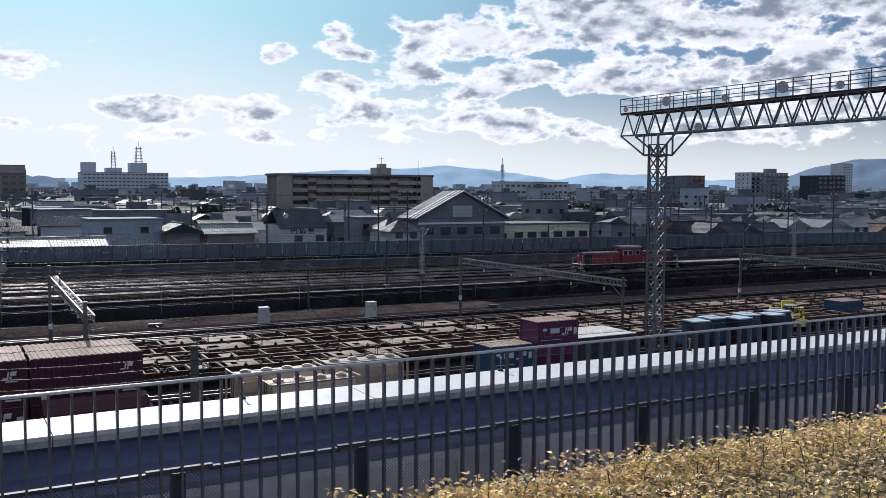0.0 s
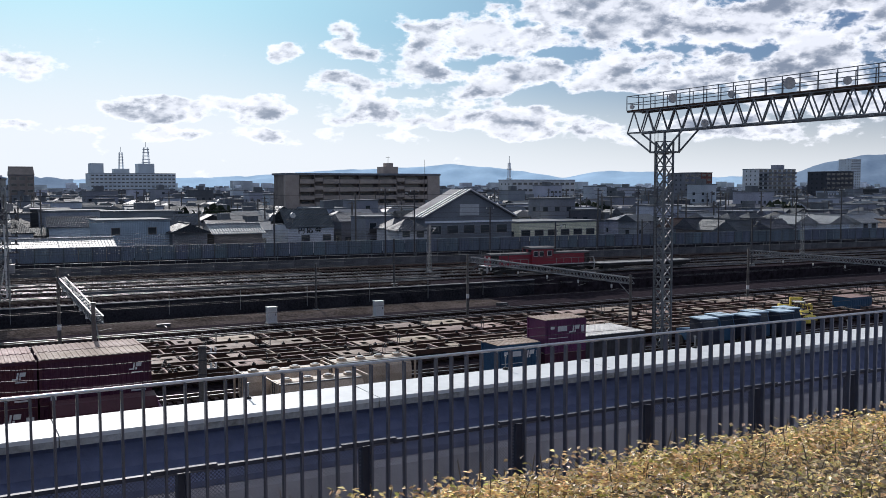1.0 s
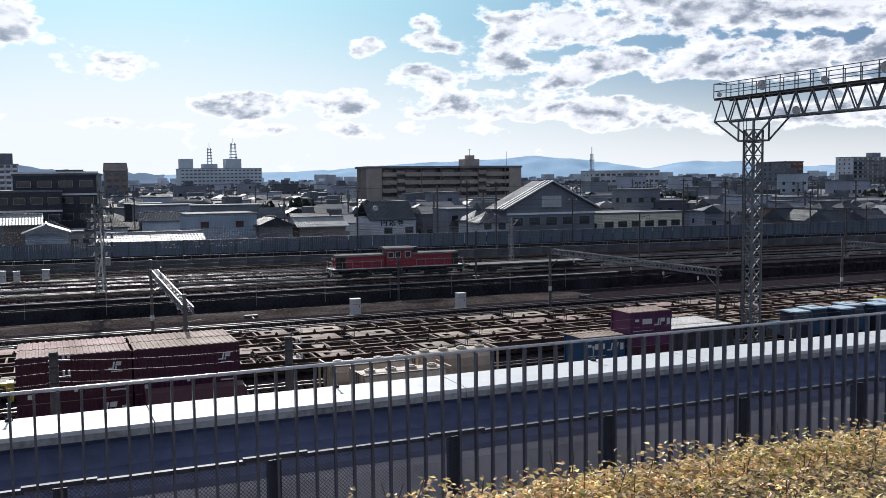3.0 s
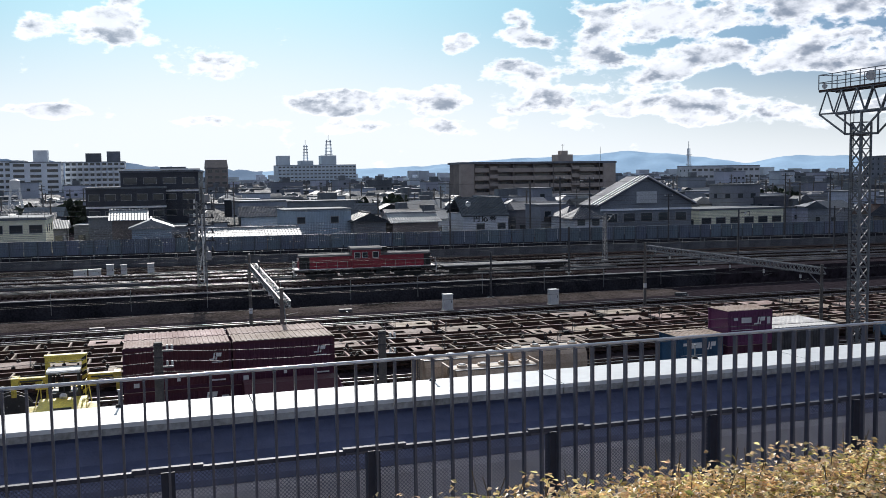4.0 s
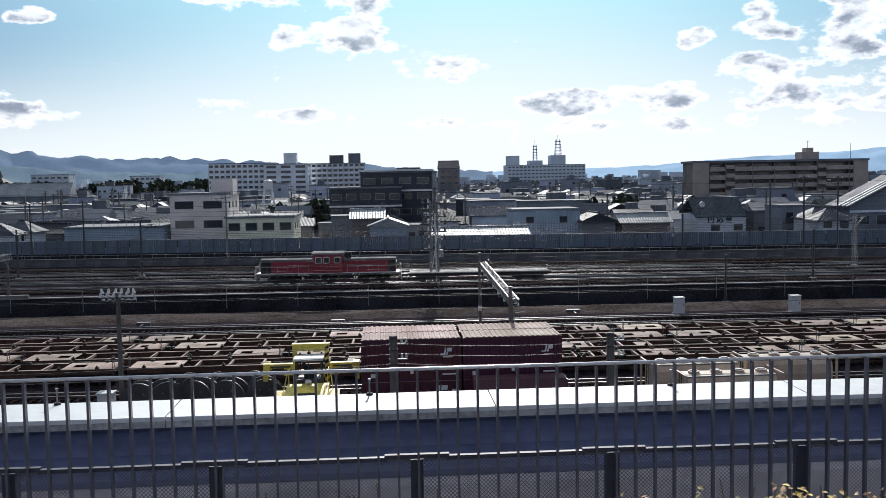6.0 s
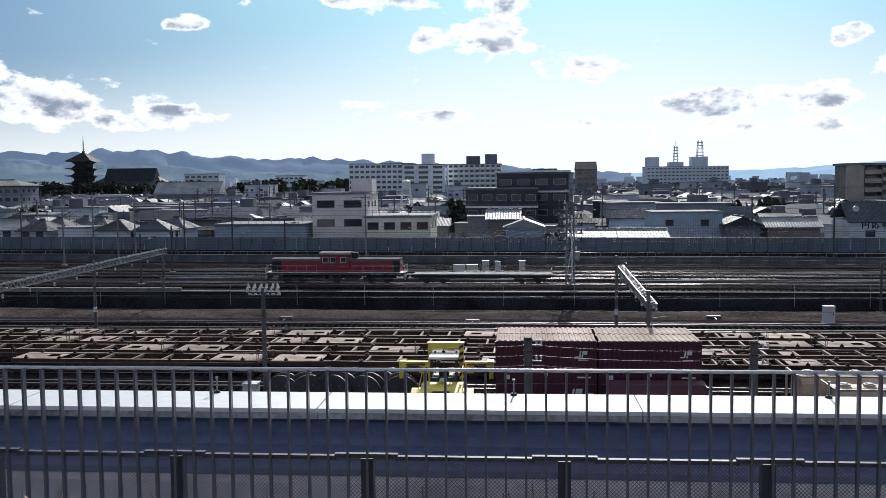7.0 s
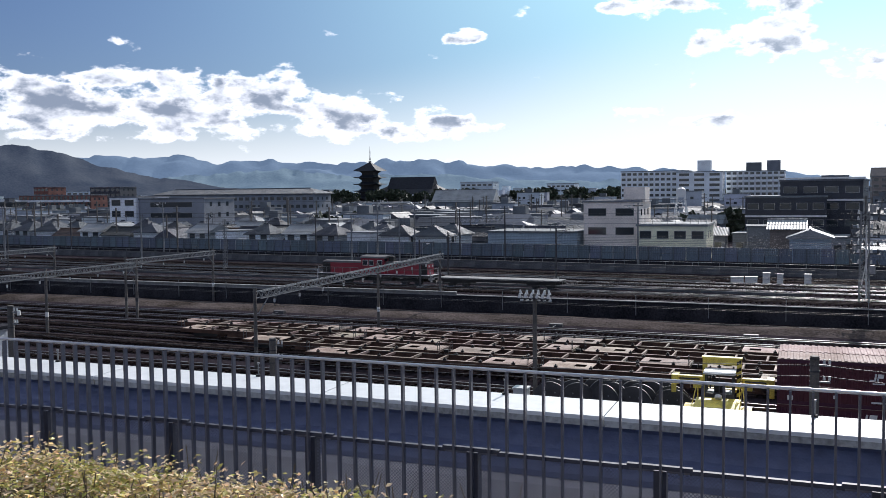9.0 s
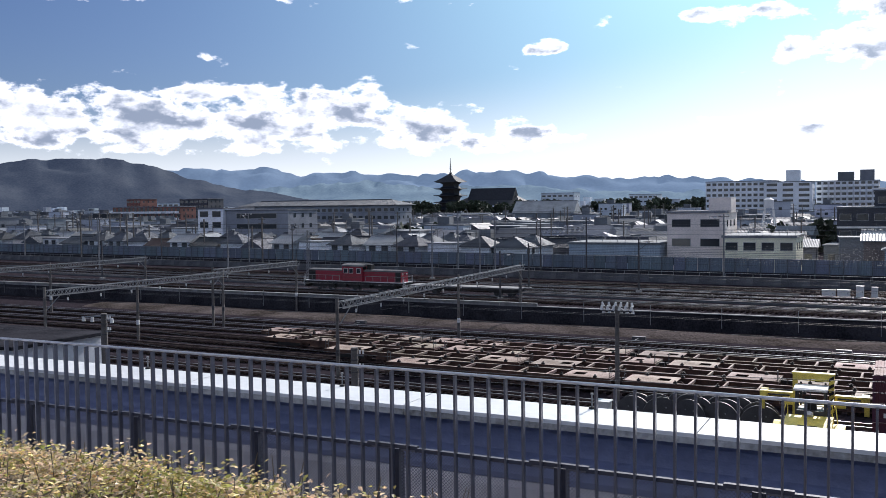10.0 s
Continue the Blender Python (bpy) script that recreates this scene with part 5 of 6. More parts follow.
    for y in (-1.37, 1.352):
        for x in (-1.5, -0.55, 0.75):
            w = part("window", Shape().box(x, x + 0.75, y, y + 0.018, 2.55, 3.3), "mark_white", cab, "white window frame")
            part("pane", Shape().box(x + 0.06, x + 0.69, y - 0.004 if y < 0 else y + 0.018, y if y < 0 else y + 0.022, 2.61, 3.24), "glass", w)
        part("cab_door", Shape().box(0.05, 0.65, y, y + 0.018, 1.5, 3.3), "loco_red", cab)
    for s in (-1, 1):
        for y in (-1.15, 0.35):
            part("end_window", Shape().box(*sorted((s * 1.752, s * 1.77)), y, y + 0.8, 3.12, 3.48), "glass", cab)
    part("exhaust", Shape().prism([(-0.45, 3.1), (0.45, 3.1), (0.35, 3.78), (-0.35, 3.78)], 2.0, 2.75), "black_gear", t)
    return t


def build_flat_car():
    t = thing("flat_car", Matrix(), "low flat rail car with a pale deck behind the locomotive", "flat wagon")
    part("deck", Shape().box(-8.4, 8.4, -1.3, 1.3, 1.1, 1.22), "coping", t, "pale worn deck")
    part("sill", Shape().box(-8.3, 8.3, -1.2, -1.05, 0.75, 1.1).box(-8.3, 8.3, 1.05, 1.2, 0.75, 1.1).box(-8.3, 8.3, -0.2, 0.2, 0.7, 1.1), "black_gear", t)
    for x in (-5.8, 5.8):
        bogie(t, x, 2, 0.43)
    for i in range(8):
        for y in (-1.33, 1.33):
            part("stake_pocket", Shape().box(-7.8 + i * 2.2, -7.6 + i * 2.2, y - 0.04, y + 0.04, 0.85, 1.1), "black_gear", t)
    r = Shape()
    for y in (-1.1, 1.1):
        r.beam((8.3, y, 1.2), (8.3, y, 1.75), 0.05)
    r.beam((8.3, -1.1, 1.75), (8.3, 1.1, 1.75), 0.05)
    part("end_rail", r, "dark_steel", t)
    for s in (-1, 1):
        part("coupler", Shape().box(*sorted((s * 8.4, s * 8.75)), -0.14, 0.14, 0.75, 1.0), "black_gear", t)
    return t


locomotive = build_locomotive()
flat_car = build_flat_car()


# ---- noise barrier along the main lines ----
def wall_y(x):
    return 148.9 + WALL * x


def build_barrier():
    t = thing("noise_barrier", pose(0, 148.9, HI, 0, 0, math.degrees(math.atan(WALL))), "long grey-blue ribbed noise barrier behind the main lines", "noise barrier", kind="structure")
    n = 6
    pts = []
    for i in range(n):
        a = 0.05 + i * 1.9 / n
        pts += [(a, 0.0), (a + 0.12, 0.0), (a + 0.15, -0.05), (a + 0.27, -0.05)]
    v = [(x, y, z) for z in (1.35, 3.42) for x, y in pts] + [(x, 0.06, z) for z in (1.35, 3.42) for x in (0.05, 1.95)]
    m = len(pts)
    s = Shape().add(v, [(i, i + 1, m + i + 1, m + i) for i in range(m - 1)] + [(2 * m, 2 * m + 2, 2 * m + 3, 2 * m + 1)])
    s.box(0.02, 1.98, -0.07, 0.08, 3.42, 3.55)
    panel = s.mesh("barrier_panel")
    low = Shape().box(0.0, 1.996, -0.1, 0.12, 0, 1.34).mesh("base_slab")
    post = Shape().box(-0.07, 0.07, -0.14, -0.072, 0, 3.5).mesh("barrier_post")
    for i in range(-120, 112):
        part("barrier_panel", panel, "barrier", t, m=pose(i * 2, 0, 0))
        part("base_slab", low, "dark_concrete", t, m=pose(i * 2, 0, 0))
        if i % 2 == 0:
            part("barrier_post", post, "barrier_post", t, m=pose(i * 2, 0, 0))
    w = thing("track_side_wall", pose(0, 140.5, HI, 0, 0, math.degrees(math.atan(-0.1))), "low concrete wall with a pipe railing beside the main lines", "wall", kind="structure")
    slab = Shape().box(0, 3.99, -0.12, 0.12, 0, 1.15).box(0, 3.99, -0.16, 0.16, 1.15, 1.25).mesh("wall_slab")
    rail = Shape().beam((0.0, 0, 1.26), (0.0, 0, 1.75), 0.06).beam((0, 0, 1.75), (3.99, 0, 1.75), 0.06).mesh("pipe_rail")
    for i in range(-56, 50):
        part("wall_slab", slab, "dull_concrete" if i % 9 else "dark_concrete", w, m=pose(i * 4, 0, 0))
        part("pipe_rail", rail, "galvanised", w, m=pose(i * 4, 0, 0))


# ---- houses and buildings ----
def add_window(t, x, z, w, h, y):
    """A window in one piece: a raised frame round a sunken pane."""
    a, b, c, d, e = x - 0.08, x + w + 0.08, z - 0.08, z + h + 0.08, 0.08
    front, back, deep = y - 0.06, y - 0.004, y - 0.025
    v = [(a, back, c), (b, back, c), (b, back, d), (a, back, d), (a, front, c), (b, front, c), (b, front, d), (a, front, d)]
    v += [(p, q, r) for q in (front, deep) for p, r in ((a + e, c + e), (b - e, c + e), (b - e, d - e), (a + e, d - e))]
    f = [(0, 1, 5, 4), (1, 2, 6, 5), (2, 3, 7, 6), (3, 0, 4, 7), (3, 2, 1, 0)]
    f += [(4 + i, 4 + (i + 1) % 4, 8 + (i + 1) % 4, 8 + i) for i in range(4)] + [(8 + i, 8 + (i + 1) % 4, 12 + (i + 1) % 4, 12 + i) for i in range(4)]
    f.append((12, 13, 14, 15))
    me = Shape().add(v, f).mesh("window")
    me.materials.append(MAT["loco_grey"])
    me.materials.append(MAT["glass"])
    me.polygons.foreach_set("material_index", [0] * (len(f) - 1) + [1])
    ob = new("window", me)
    ob.parent = t


def roof_shape(w, d, h, rise, over, hip):
    """Pitched roof with thickness; the ridge runs along x."""
    x0, x1, y0, y1 = -w / 2 - over, w / 2 + over, -d / 2 - over, d / 2 + over
    k = min(d / 2, w / 2) if hip else 0.0
    v = [(x0, y0, h), (x1, y0, h), (x1, y1, h), (x0, y1, h), (x0 + k, 0, h + rise), (x1 - k, 0, h + rise)]
    t = 0.16
    v += [(a, b, c - t) for a, b, c in v[:4]]
    s = Shape().add(v, [(0, 1, 5, 4), (2, 3, 4, 5), (1, 2, 5), (3, 0, 4), (6, 7, 1, 0), (7, 8, 2, 1), (8, 9, 3, 2), (9, 6, 0, 3), (9, 8, 7, 6)])
    return s.beam((x0 + k, 0, h + rise + 0.06), (x1 - k, 0, h + rise + 0.06), 0.3, 0.25)


def house(m, w, d, h, rise, wall, roof, label, hip=False, group="houses behind the barrier", windows=3, flat=False, storeys=2):
    t = thing("house", m, label, "house", group)
    s = Shape().box(-w / 2, w / 2, -d / 2, d / 2, 0, h)
    if not hip and not flat:
        for x in (-w / 2, w / 2 - 0.02):
            s.prism([(-d / 2, h), (d / 2, h), (0, h + rise - 0.1)], x, x + 0.02)
    part("wall", s, wall, t)
    if flat:
        part("roof", Shape().box(-w / 2 - 0.15, w / 2 + 0.15, -d / 2 - 0.15, d / 2 + 0.15, h + 0.002, h + 0.22).box(-w / 2 + 0.1, w / 2 - 0.1, -d / 2 + 0.1, d / 2 - 0.1, h + 0.22, h + 0.26), roof, t)
    else:
        part("roof", roof_shape(w, d, h + 0.02, rise, 0.55, hip), roof, t)
    for k in range(storeys):
        for i in range(windows):
            x = -w / 2 + (i + 0.5) * w / windows - 0.7
            add_window(t, x, 0.9 + k * (h / storeys), 1.4, 1.15, -d / 2)
    return t


def block(name, x0, x1, y, d, top, storeys, bays, wall, label, category="building", balcony="", base=HI, turn=0.0, band=0.55, glass_h=1.3, roof="roof_flat"):
    """A flat-roofed building; the front runs from x0 to x1 at y."""
    w, h = x1 - x0, top - base
    t = thing(name, pose((x0 + x1) / 2, y, base, 0, 0, turn), label, category)
    part("wall", Shape().box(-w / 2, w / 2, 0, d, 0, h), wall, t)
    part("roof", Shape().box(-w / 2 - 0.2, w / 2 + 0.2, -0.2, d + 0.2, h + 0.003, h + 0.4), roof, t)
    sh = h / storeys
    for k in range(storeys):
        z = k * sh
        for i in range(bays):
            x = -w / 2 + (i + 0.18) * w / bays
            ww = w / bays * 0.64
            if balcony:
                part("recess", Shape().box(x, x + ww, -0.03, -0.004, z + 0.9, z + sh - 0.35), "glass", t)
            else:
                add_window(t, x, z + sh * 0.3, ww, min(glass_h, sh * 0.5), 0)
        if balcony:
            for i in range(bays):
                x = -w / 2 + (i + 0.03) * w / bays
                part("balcony", Shape().box(x, x + w / bays * 0.94, -1.3, -0.006, z - 0.05, z + 0.12).box(x, x + w / bays * 0.94, -1.3, -1.18, z + 0.12, z + 1.15), balcony, t)
    # gable side windows toward the yard's other end
    for k in range(storeys):
        for i in range(3):
            yy = d * (0.18 + 0.27 * i)
            for xx in (-w / 2 - 0.03, w / 2 + 0.004):
                part("pane", Shape().box(xx, xx + 0.026, yy, yy + 1.1, k * sh + 1.0, k * sh + 2.2), "glass", t)
    return t


def on_roof(t, x0, x1, y0, y1, z0, z1, paint, name="roof_house"):
    return part(name, Shape().box(x0, x1, y0, y1, z0, z1), paint, t)


def apartment_slab():
    x0, x1, y, top, base = 102.2, 160.4, 300.0, 18.6, HI
    t = thing("apartment_block", pose(x0, y, base), "long beige six-storey apartment block with continuous balconies", "apartment block")
    w, h, n = x1 - x0, top - base, 6
    # brown back wall stands in for the shade inside the balcony recesses
    part("wall", Shape().box(0, w, 0, 11, 0, h), "wall_brown", t)
    part("roof", Shape().box(-0.6, w + 0.6, -2.2, 11.5, h + 0.003, h + 0.7), "roof_flat", t)
    for a, b in ((-0.3, 4.6), (w - 4.6, w + 0.3)):
        part("end_wall", Shape().box(a, b, -2.0, -0.004, 0, h), "slab_beige", t)
    sh = h / n
    segs = [(4.8, 10.0), (13.2, 19.0), (19.3, 26.5), (26.8, 34), (34.3, 41), (44.2, 52), (52.3, w - 4.8)]
    for k in range(n):
        z = k * sh
        for a, b in segs:
            part("balcony", Shape().box(a, b, -2.0, -0.006, z - 0.1, z + 0.12).box(a, b, -2.0, -1.85, z + 0.12, z + 1.35), "slab_beige", t, "beige balcony front")
            part("glazing", Shape().box(a + 1.2, b - 1.2, -0.05, -0.006, z + 0.3, z + 2.1), "glass", t)
            part("party_wall", Shape().box(b, b + 0.25, -1.9, -0.006, z, z + sh), "wall_brown", t)
    for a in (10.2, 41.2):
        for k in range(n):
            part("stair_front", Shape().box(a, a + 2.8, -2.3, -2.1, k * sh + 0.6, k * sh + 1.9), "slab_beige", t, "pale stair landing")
    pent = part("roof_house", Shape().box(38, 44, 3, 8, h + 0.703, h + 3.2).box(40, 42.5, 4, 7, h + 3.2, h + 4.6), "slab_beige", t)
    part("aerial", Shape().beam((41, 5, h + 4.6), (41, 5, h + 7.0), 0.12).beam((40.2, 5, h + 6.6), (41.8, 5, h + 6.6), 0.08), "dark_steel", pent)
    part("aerial_mast", Shape().beam((56, 5, h + 0.7), (56, 5, h + 6.0), 0.12), "dark_steel", t)


def sign_house():
    x0, x1, y = 57.2, 66.4, 166.0
    t = thing("shop_house", pose((x0 + x1) / 2, y, HI), "white two-storey house with a grey front roof and black sign letters", "house")
    part("wall", Shape().box(-4.6, 4.6, 0, 9, 0, 5.2), "wall_white", t)
    part("roof", Shape().prism([(-0.5, 4.9), (0.1, 5.25), (4.2, 8.4), (9.4, 5.6), (9.4, 5.3), (4.2, 8.1), (0.0, 4.75)], -4.9, 4.7), "roof_tile", t)
    for i in (-1.9, 2.4):
        add_window(t, i, 2.3, 1.6, 1.1, 0)
    cu = bpy.data.curves.new("sign_text", "FONT")
    cu.body, cu.size, cu.extrude, cu.space_character, cu.offset = "円応会", 1.35, 0.02, 1.5, 0.035
    ob = new("sign_text", cu)
    deps = bpy.context.evaluated_depsgraph_get()
    me = bpy.data.meshes.new_from_object(ob.evaluated_get(deps))
    bpy.data.objects.remove(ob)
    part("sign_letter", me, "black_gear", t, "black sign letters", m=pose(-2.6, -0.03, 3.85, 90))
    me.materials.clear()
    me.materials.append(MAT["black_gear"])
    ac = part("roof_unit", Shape().tube((-3.6, 0.2, 7.2), (-3.6, -0.2, 7.2), 0.5, n=14), "cabinet_white", t)
    part("bracket", Shape().beam((-3.6, 0.4, 5.6), (-3.6, 0.2, 7.0), 0.12), "galvanised", ac)


def gable_hall():
    t = thing("gabled_hall", pose(99.5, 171, HI), "large pale grey gabled building with white rafters on the roof edge", "building")
    w, d, h, r = 21.5, 8, 6.2, 5.4
    part("wall", Shape().add([(-w / 2, 0, 0), (w / 2, 0, 0), (w / 2, 0, h), (0, 0, h + r), (-w / 2, 0, h), (-w / 2, d, 0), (w / 2, d, 0), (w / 2, d, h), (0, d, h + r), (-w / 2, d, h)],
                             [(0, 1, 2, 3, 4), (9, 8, 7, 6, 5), (0, 4, 9, 5), (1, 6, 7, 2), (0, 5, 6, 1)]), "wall_paint", t)
    for s in (-1, 1):
        p = [(s * (w / 2 + 0.8), -0.6, h - 0.35), (0, -0.6, h + r + 0.03), (0, d + .5, h + r + 0.03), (s * (w / 2 + 0.8), d + .5, h - 0.35)]
        q = [(a, b, c + 0.3) for a, b, c in p]
        part("roof", Shape().add(p + q, [(0, 1, 2, 3), (4, 5, 6, 7), (0, 1, 5, 4), (1, 2, 6, 5), (2, 3, 7, 6), (3, 0, 4, 7)]), "roof_flat", t)
        for k in range(3):
            yy = -0.6 + k * 1.6
            part("roof_rib", Shape().beam((s * (w / 2 + 0.9), yy, h - 0.03), (0, yy, h + r + 0.4), 0.35, 0.25), "mark_white", t)
    part("gable_arch", Shape().prism([(-0.12, h + 0.2), (-0.005, h + 0.2), (-0.005, h + 2.6), (-0.12, h + 2.6)], -2.4, 2.4), "wall_white", t)
    part("string_course", Shape().box(-w / 2, w / 2, -0.2, -0.006, 4.9, 5.3), "wall_white", t)
    for i in range(5):
        add_window(t, -9.5 + i * 4.1, 2.6, 2.6, 1.7, 0)


def pagoda():
    t = thing("pagoda", pose(-360, 740, HI), "dark five-storeyed wooden pagoda with a tall bronze spire", "pagoda")
    for k in range(5):
        e = 8.8 + 6.0 * k
        b, o = 6.8 - 0.35 * k, 12.6 - 0.35 * k
        z = 0.0 if k == 0 else e - 5.0
        part("storey", Shape().box(-b, b, -b, b, z, e + 0.6), "temple_wood", t)
        part("bracket_tier", Shape().box(-b - 1.6, b + 1.6, -b - 1.6, b + 1.6, e - 0.7, e + 0.2).box(-b - 0.8, b + 0.8, -b - 0.8, b + 0.8, e - 1.5, e - 0.7), "temple_wood", t)
        tip, peak = (0.05, 8.0) if k == 4 else (0.5, 2.6)
        s, n = Shape(), 6
        # each ring goes round the four sides, its corners swept upwards
        for f, up, blend in ((1.0, 0.0, 0.9), (0.84, peak * 0.16, 0.5), (0.62, peak * 0.4, 0.15), (tip, peak, 0.0)):
            for side in range(4):
                q = Matrix.Rotation(side * math.pi / 2, 3, "Z")
                for i in range(n):
                    u = -1 + 2 * i / n
                    s.v.append(tuple(q @ Vector((u * o * f, -o * f, e + up + blend * abs(u) ** 3))))
        m = 4 * n
        for j in range(3):
            for i in range(m):
                s.f.append([j * m + i, j * m + (i + 1) % m, (j + 1) * m + (i + 1) % m, (j + 1) * m + i])
        s.f += [list(range(3 * m, 4 * m)), list(range(m))[::-1]]
        s.smooth += [False] * len(s.f)
        part("roof", s, "temple_tile", t)
    z = 40.6
    sp = Shape().tube((0, 0, z), (0, 0, z + 14.0), 0.35, 0.14, 8).box(-0.9, 0.9, -0.9, 0.9, z, z + 1.2)
    for k in range(9):
        sp.tube((0, 0, z + 2.6 + k * 0.95), (0, 0, z + 2.9 + k * 0.95), 0.95 - 0.05 * k, n=12)
    part("spire", sp, "temple_wood", t)


def temple_hall():
    t = thing("temple_hall", pose(-321, 745, HI), "large dark temple hall with a sweeping tiled roof", "temple hall")
    part("wall", Shape().box(-20, 20, -10, 10, 0, 11), "temple_wood", t)
    part("lower_roof", roof_shape(50, 22, 12.0, 8.5, 8.0, True), "temple_tile", t)
    part("upper_roof", roof_shape(40, 14, 17.0, 10.0, 1.2, False), "temple_tile", t)
    part("gable", Shape().prism([(-6.8, 16), (6.8, 16), (0, 26.4)], -19.8, 19.8), "temple_wood", t)
    lower = thing("temple_gate", pose(-392, 700, HI), "lower dark temple building with a tiled roof", "temple building")
    part("wall", Shape().box(-16, 16, -7, 7, 0, 9), "temple_wood", lower)
    part("roof", roof_shape(34, 15, 9.05, 7, 3, True), "temple_tile", lower)


def lattice_antenna(x, y, z0, h, w, label, rings):
    t = thing("radio_mast", pose(x, y, z0), label, "radio mast")
    s = Shape()
    for i in (-w, w):
        for j in (-w, w):
            s.beam((i, j, 0), (i * 0.6, j * 0.6, h), 0.55)
    for k in range(rings):
        a = h * (k + 0.3) / rings
        u = w * (1 - 0.4 * a / h) + 0.9
        s.box(-u, u, -u, u, a, a + 0.7)
    s.beam((0, 0, h), (0, 0, h + 6), 0.4)
    part("mast", s, "far_wall_hazed", t)


def tank_tower():
    t = thing("water_tank_tower", pose(-21.3, 172, 10.1), "white lattice tower carrying a round water tank on a roof", "water tank")
    for i in (-1.1, 1.1):
        for j in (-1.1, 1.1):
            part("leg", Shape().beam((i, j, 0), (i * 0.6, j * 0.6, 3.2), 0.14), "mark_white", t)
    for k in range(3):
        u = 1.1 - 0.15 * k
        part("brace", Shape().beam((-u, -u, k), (u, -u, k + 1), 0.08).beam((u, -u, k), (-u, -u, k + 1), 0.08), "mark_white", t)
    part("tank", Shape().tube((0, 0, 3.2), (0, 0, 4.7), 0.85, n=14).tube((0, 0, 4.7), (0, 0, 5.0), 0.85, 0.25, 14), "mark_white", t)


TAKEN = []


def build_named_buildings():
    apartment_slab()
    sign_house()
    gable_hall()
    TAKEN.extend([(53, 140, 71, 178), (84, 132, 114, 188), (92, 292, 170, 320), (-43, 148, -12, 190), (-16, 205, 16, 240), (-8, 146, 27, 182), (20, 143, 56, 182), (-186, 196, -140, 226),
                  (-410, 370, -335, 395), (-275, 322, -180, 350), (-60, 150, -38, 182), (114, 132, 142, 190)])
    b = block("office_building", -38.8, -28.6, 170, 14, 12.5, 3, 2, "wall_beige", "beige three-storey building with strip windows and a stair tower")
    on_roof(b, 1.8, 5.8, 3, 8, 10.53, 13.3, "wall_beige", "stair_tower")
    b = block("school_building", -29.8 + 1.4, -16.3, 167, 13, 8.2, 2, 4, "wall_cream", "cream-yellow two-storey building with a roof terrace and railings")
    r = Shape()
    for i in range(10):
        r.beam((-6 + i * 1.33, 0.3, 6.6), (-6 + i * 1.33, 0.3, 7.6), 0.06)
    r.beam((-6, 0.3, 7.6), (6, 0.3, 7.6), 0.06).beam((-6, 0.3, 7.1), (6, 0.3, 7.1), 0.05)
    part("roof_railing", r, "galvanised", b)
    tank_tower()
    b = block("warehouse", -57, -39.6, 168, 12, 6.8, 1, 1, "wall_blue", "pale blue ribbed-metal warehouse with roof railings")
    r = Shape()
    for i in range(12):
        r.beam((-8 + i * 1.45, 0.2, 5.2), (-8 + i * 1.45, 0.2, 6.3), 0.06)
    r.beam((-8, 0.2, 6.3), (8, 0.2, 6.3), 0.06)
    part("roof_railing", r, "galvanised", b)
    b = block("office_building", -12.5, 4.0, 212, 20, 12.8, 3, 5, "wall_dark", "dark grey flat-roofed office building with white floor bands")
    part("floor_band", Shape().box(-8.3, 8.3, -0.3, -0.006, 6.6, 7.0), "mark_white", b)
    b = block("office_building", -5.5, 11.2, 216, 22, 16.3, 4, 4, "wall_dark", "taller dark office building with balconies behind a lower wing", turn=-6)
    part("floor_band", Shape().box(-8.4, 8.4, -0.3, -0.006, 10.0, 10.4), "mark_white", b)
    part("roof_edge", Shape().box(-8.8, 8.8, -0.5, 0.2, 14.75, 15.1), "mark_white", b)
    house(pose(-3.2, 176, HI), 5.6, 8, 5.6, 1.6, "wall_brown", "roof_metal", "brown timber house with a bright metal roof", windows=1, storeys=1)
    house(pose(0.6, 170, HI, 0, 0, 90), 9, 6.5, 4.4, 1.4, "wall_blue", "roof_metal", "blue-grey house with a low metal roof", windows=2, storeys=1)
    s = house(pose(12.5, 160.5, HI), 8.4, 7, 3.0, 1.2, "wall_paint", "roof_metal", "long shed with a bright corrugated roof", windows=0)
    house(pose(20.6, 160.2, HI), 7.6, 7, 3.0, 1.2, "wall_brown", "roof_metal", "long shed with a weathered corrugated roof", windows=0)
    house(pose(30, 174, HI), 12.5, 9, 6.6, 0.5, "wall_blue", "roof_flat", "pale blue metal-clad workshop with a flat roof", windows=2, flat=True)
    house(pose(39.2, 171, HI, 0, 0, 90), 8, 6.2, 4.4, 1.5, "wall_paint", "roof_tile", "grey-green house with a tiled gable roof", windows=1)
    house(pose(48.2, 171, HI), 9.0, 7, 4.0, 1.6, "wall_brown", "roof_metal", "house with a pale corrugated roof facing the tracks", windows=3, storeys=1)
    block("shop_building", 115.5, 137.5, 176, 12, 6.2, 1, 6, "wall_cream", "low pale yellow building with a row of windows")
    b = block("apartment_building", -179.5, -170.5, 204, 14, 14.2, 4, 2, "wall_white", "white-framed glass-fronted building beside a grey block", glass_h=2.4)
    block("apartment_building", -170.3, -149.0, 205, 14, 13.6, 4, 1, "wall_paint", "blank grey-brown building wall with few openings")
    b = block("school_building", -265, -186, 330, 14, 14.6, 4, 26, "wall_paint", "long grey school building with rows of windows and a pitched roof")
    part("pitched_roof", roof_shape(80, 14, 13.1, 2.2, 1.0, True), "roof_tile", b, m=pose(0, 7, 0))
    block("school_building", -395, -346, 380, 12, 15.4, 4, 16, "brick_red", "red-brick building with white floor bands", balcony="wall_white")
    block("office_building", -425, -414, 420, 14, 20.5, 6, 4, "brick_red", "tall red-brown office block behind the school")
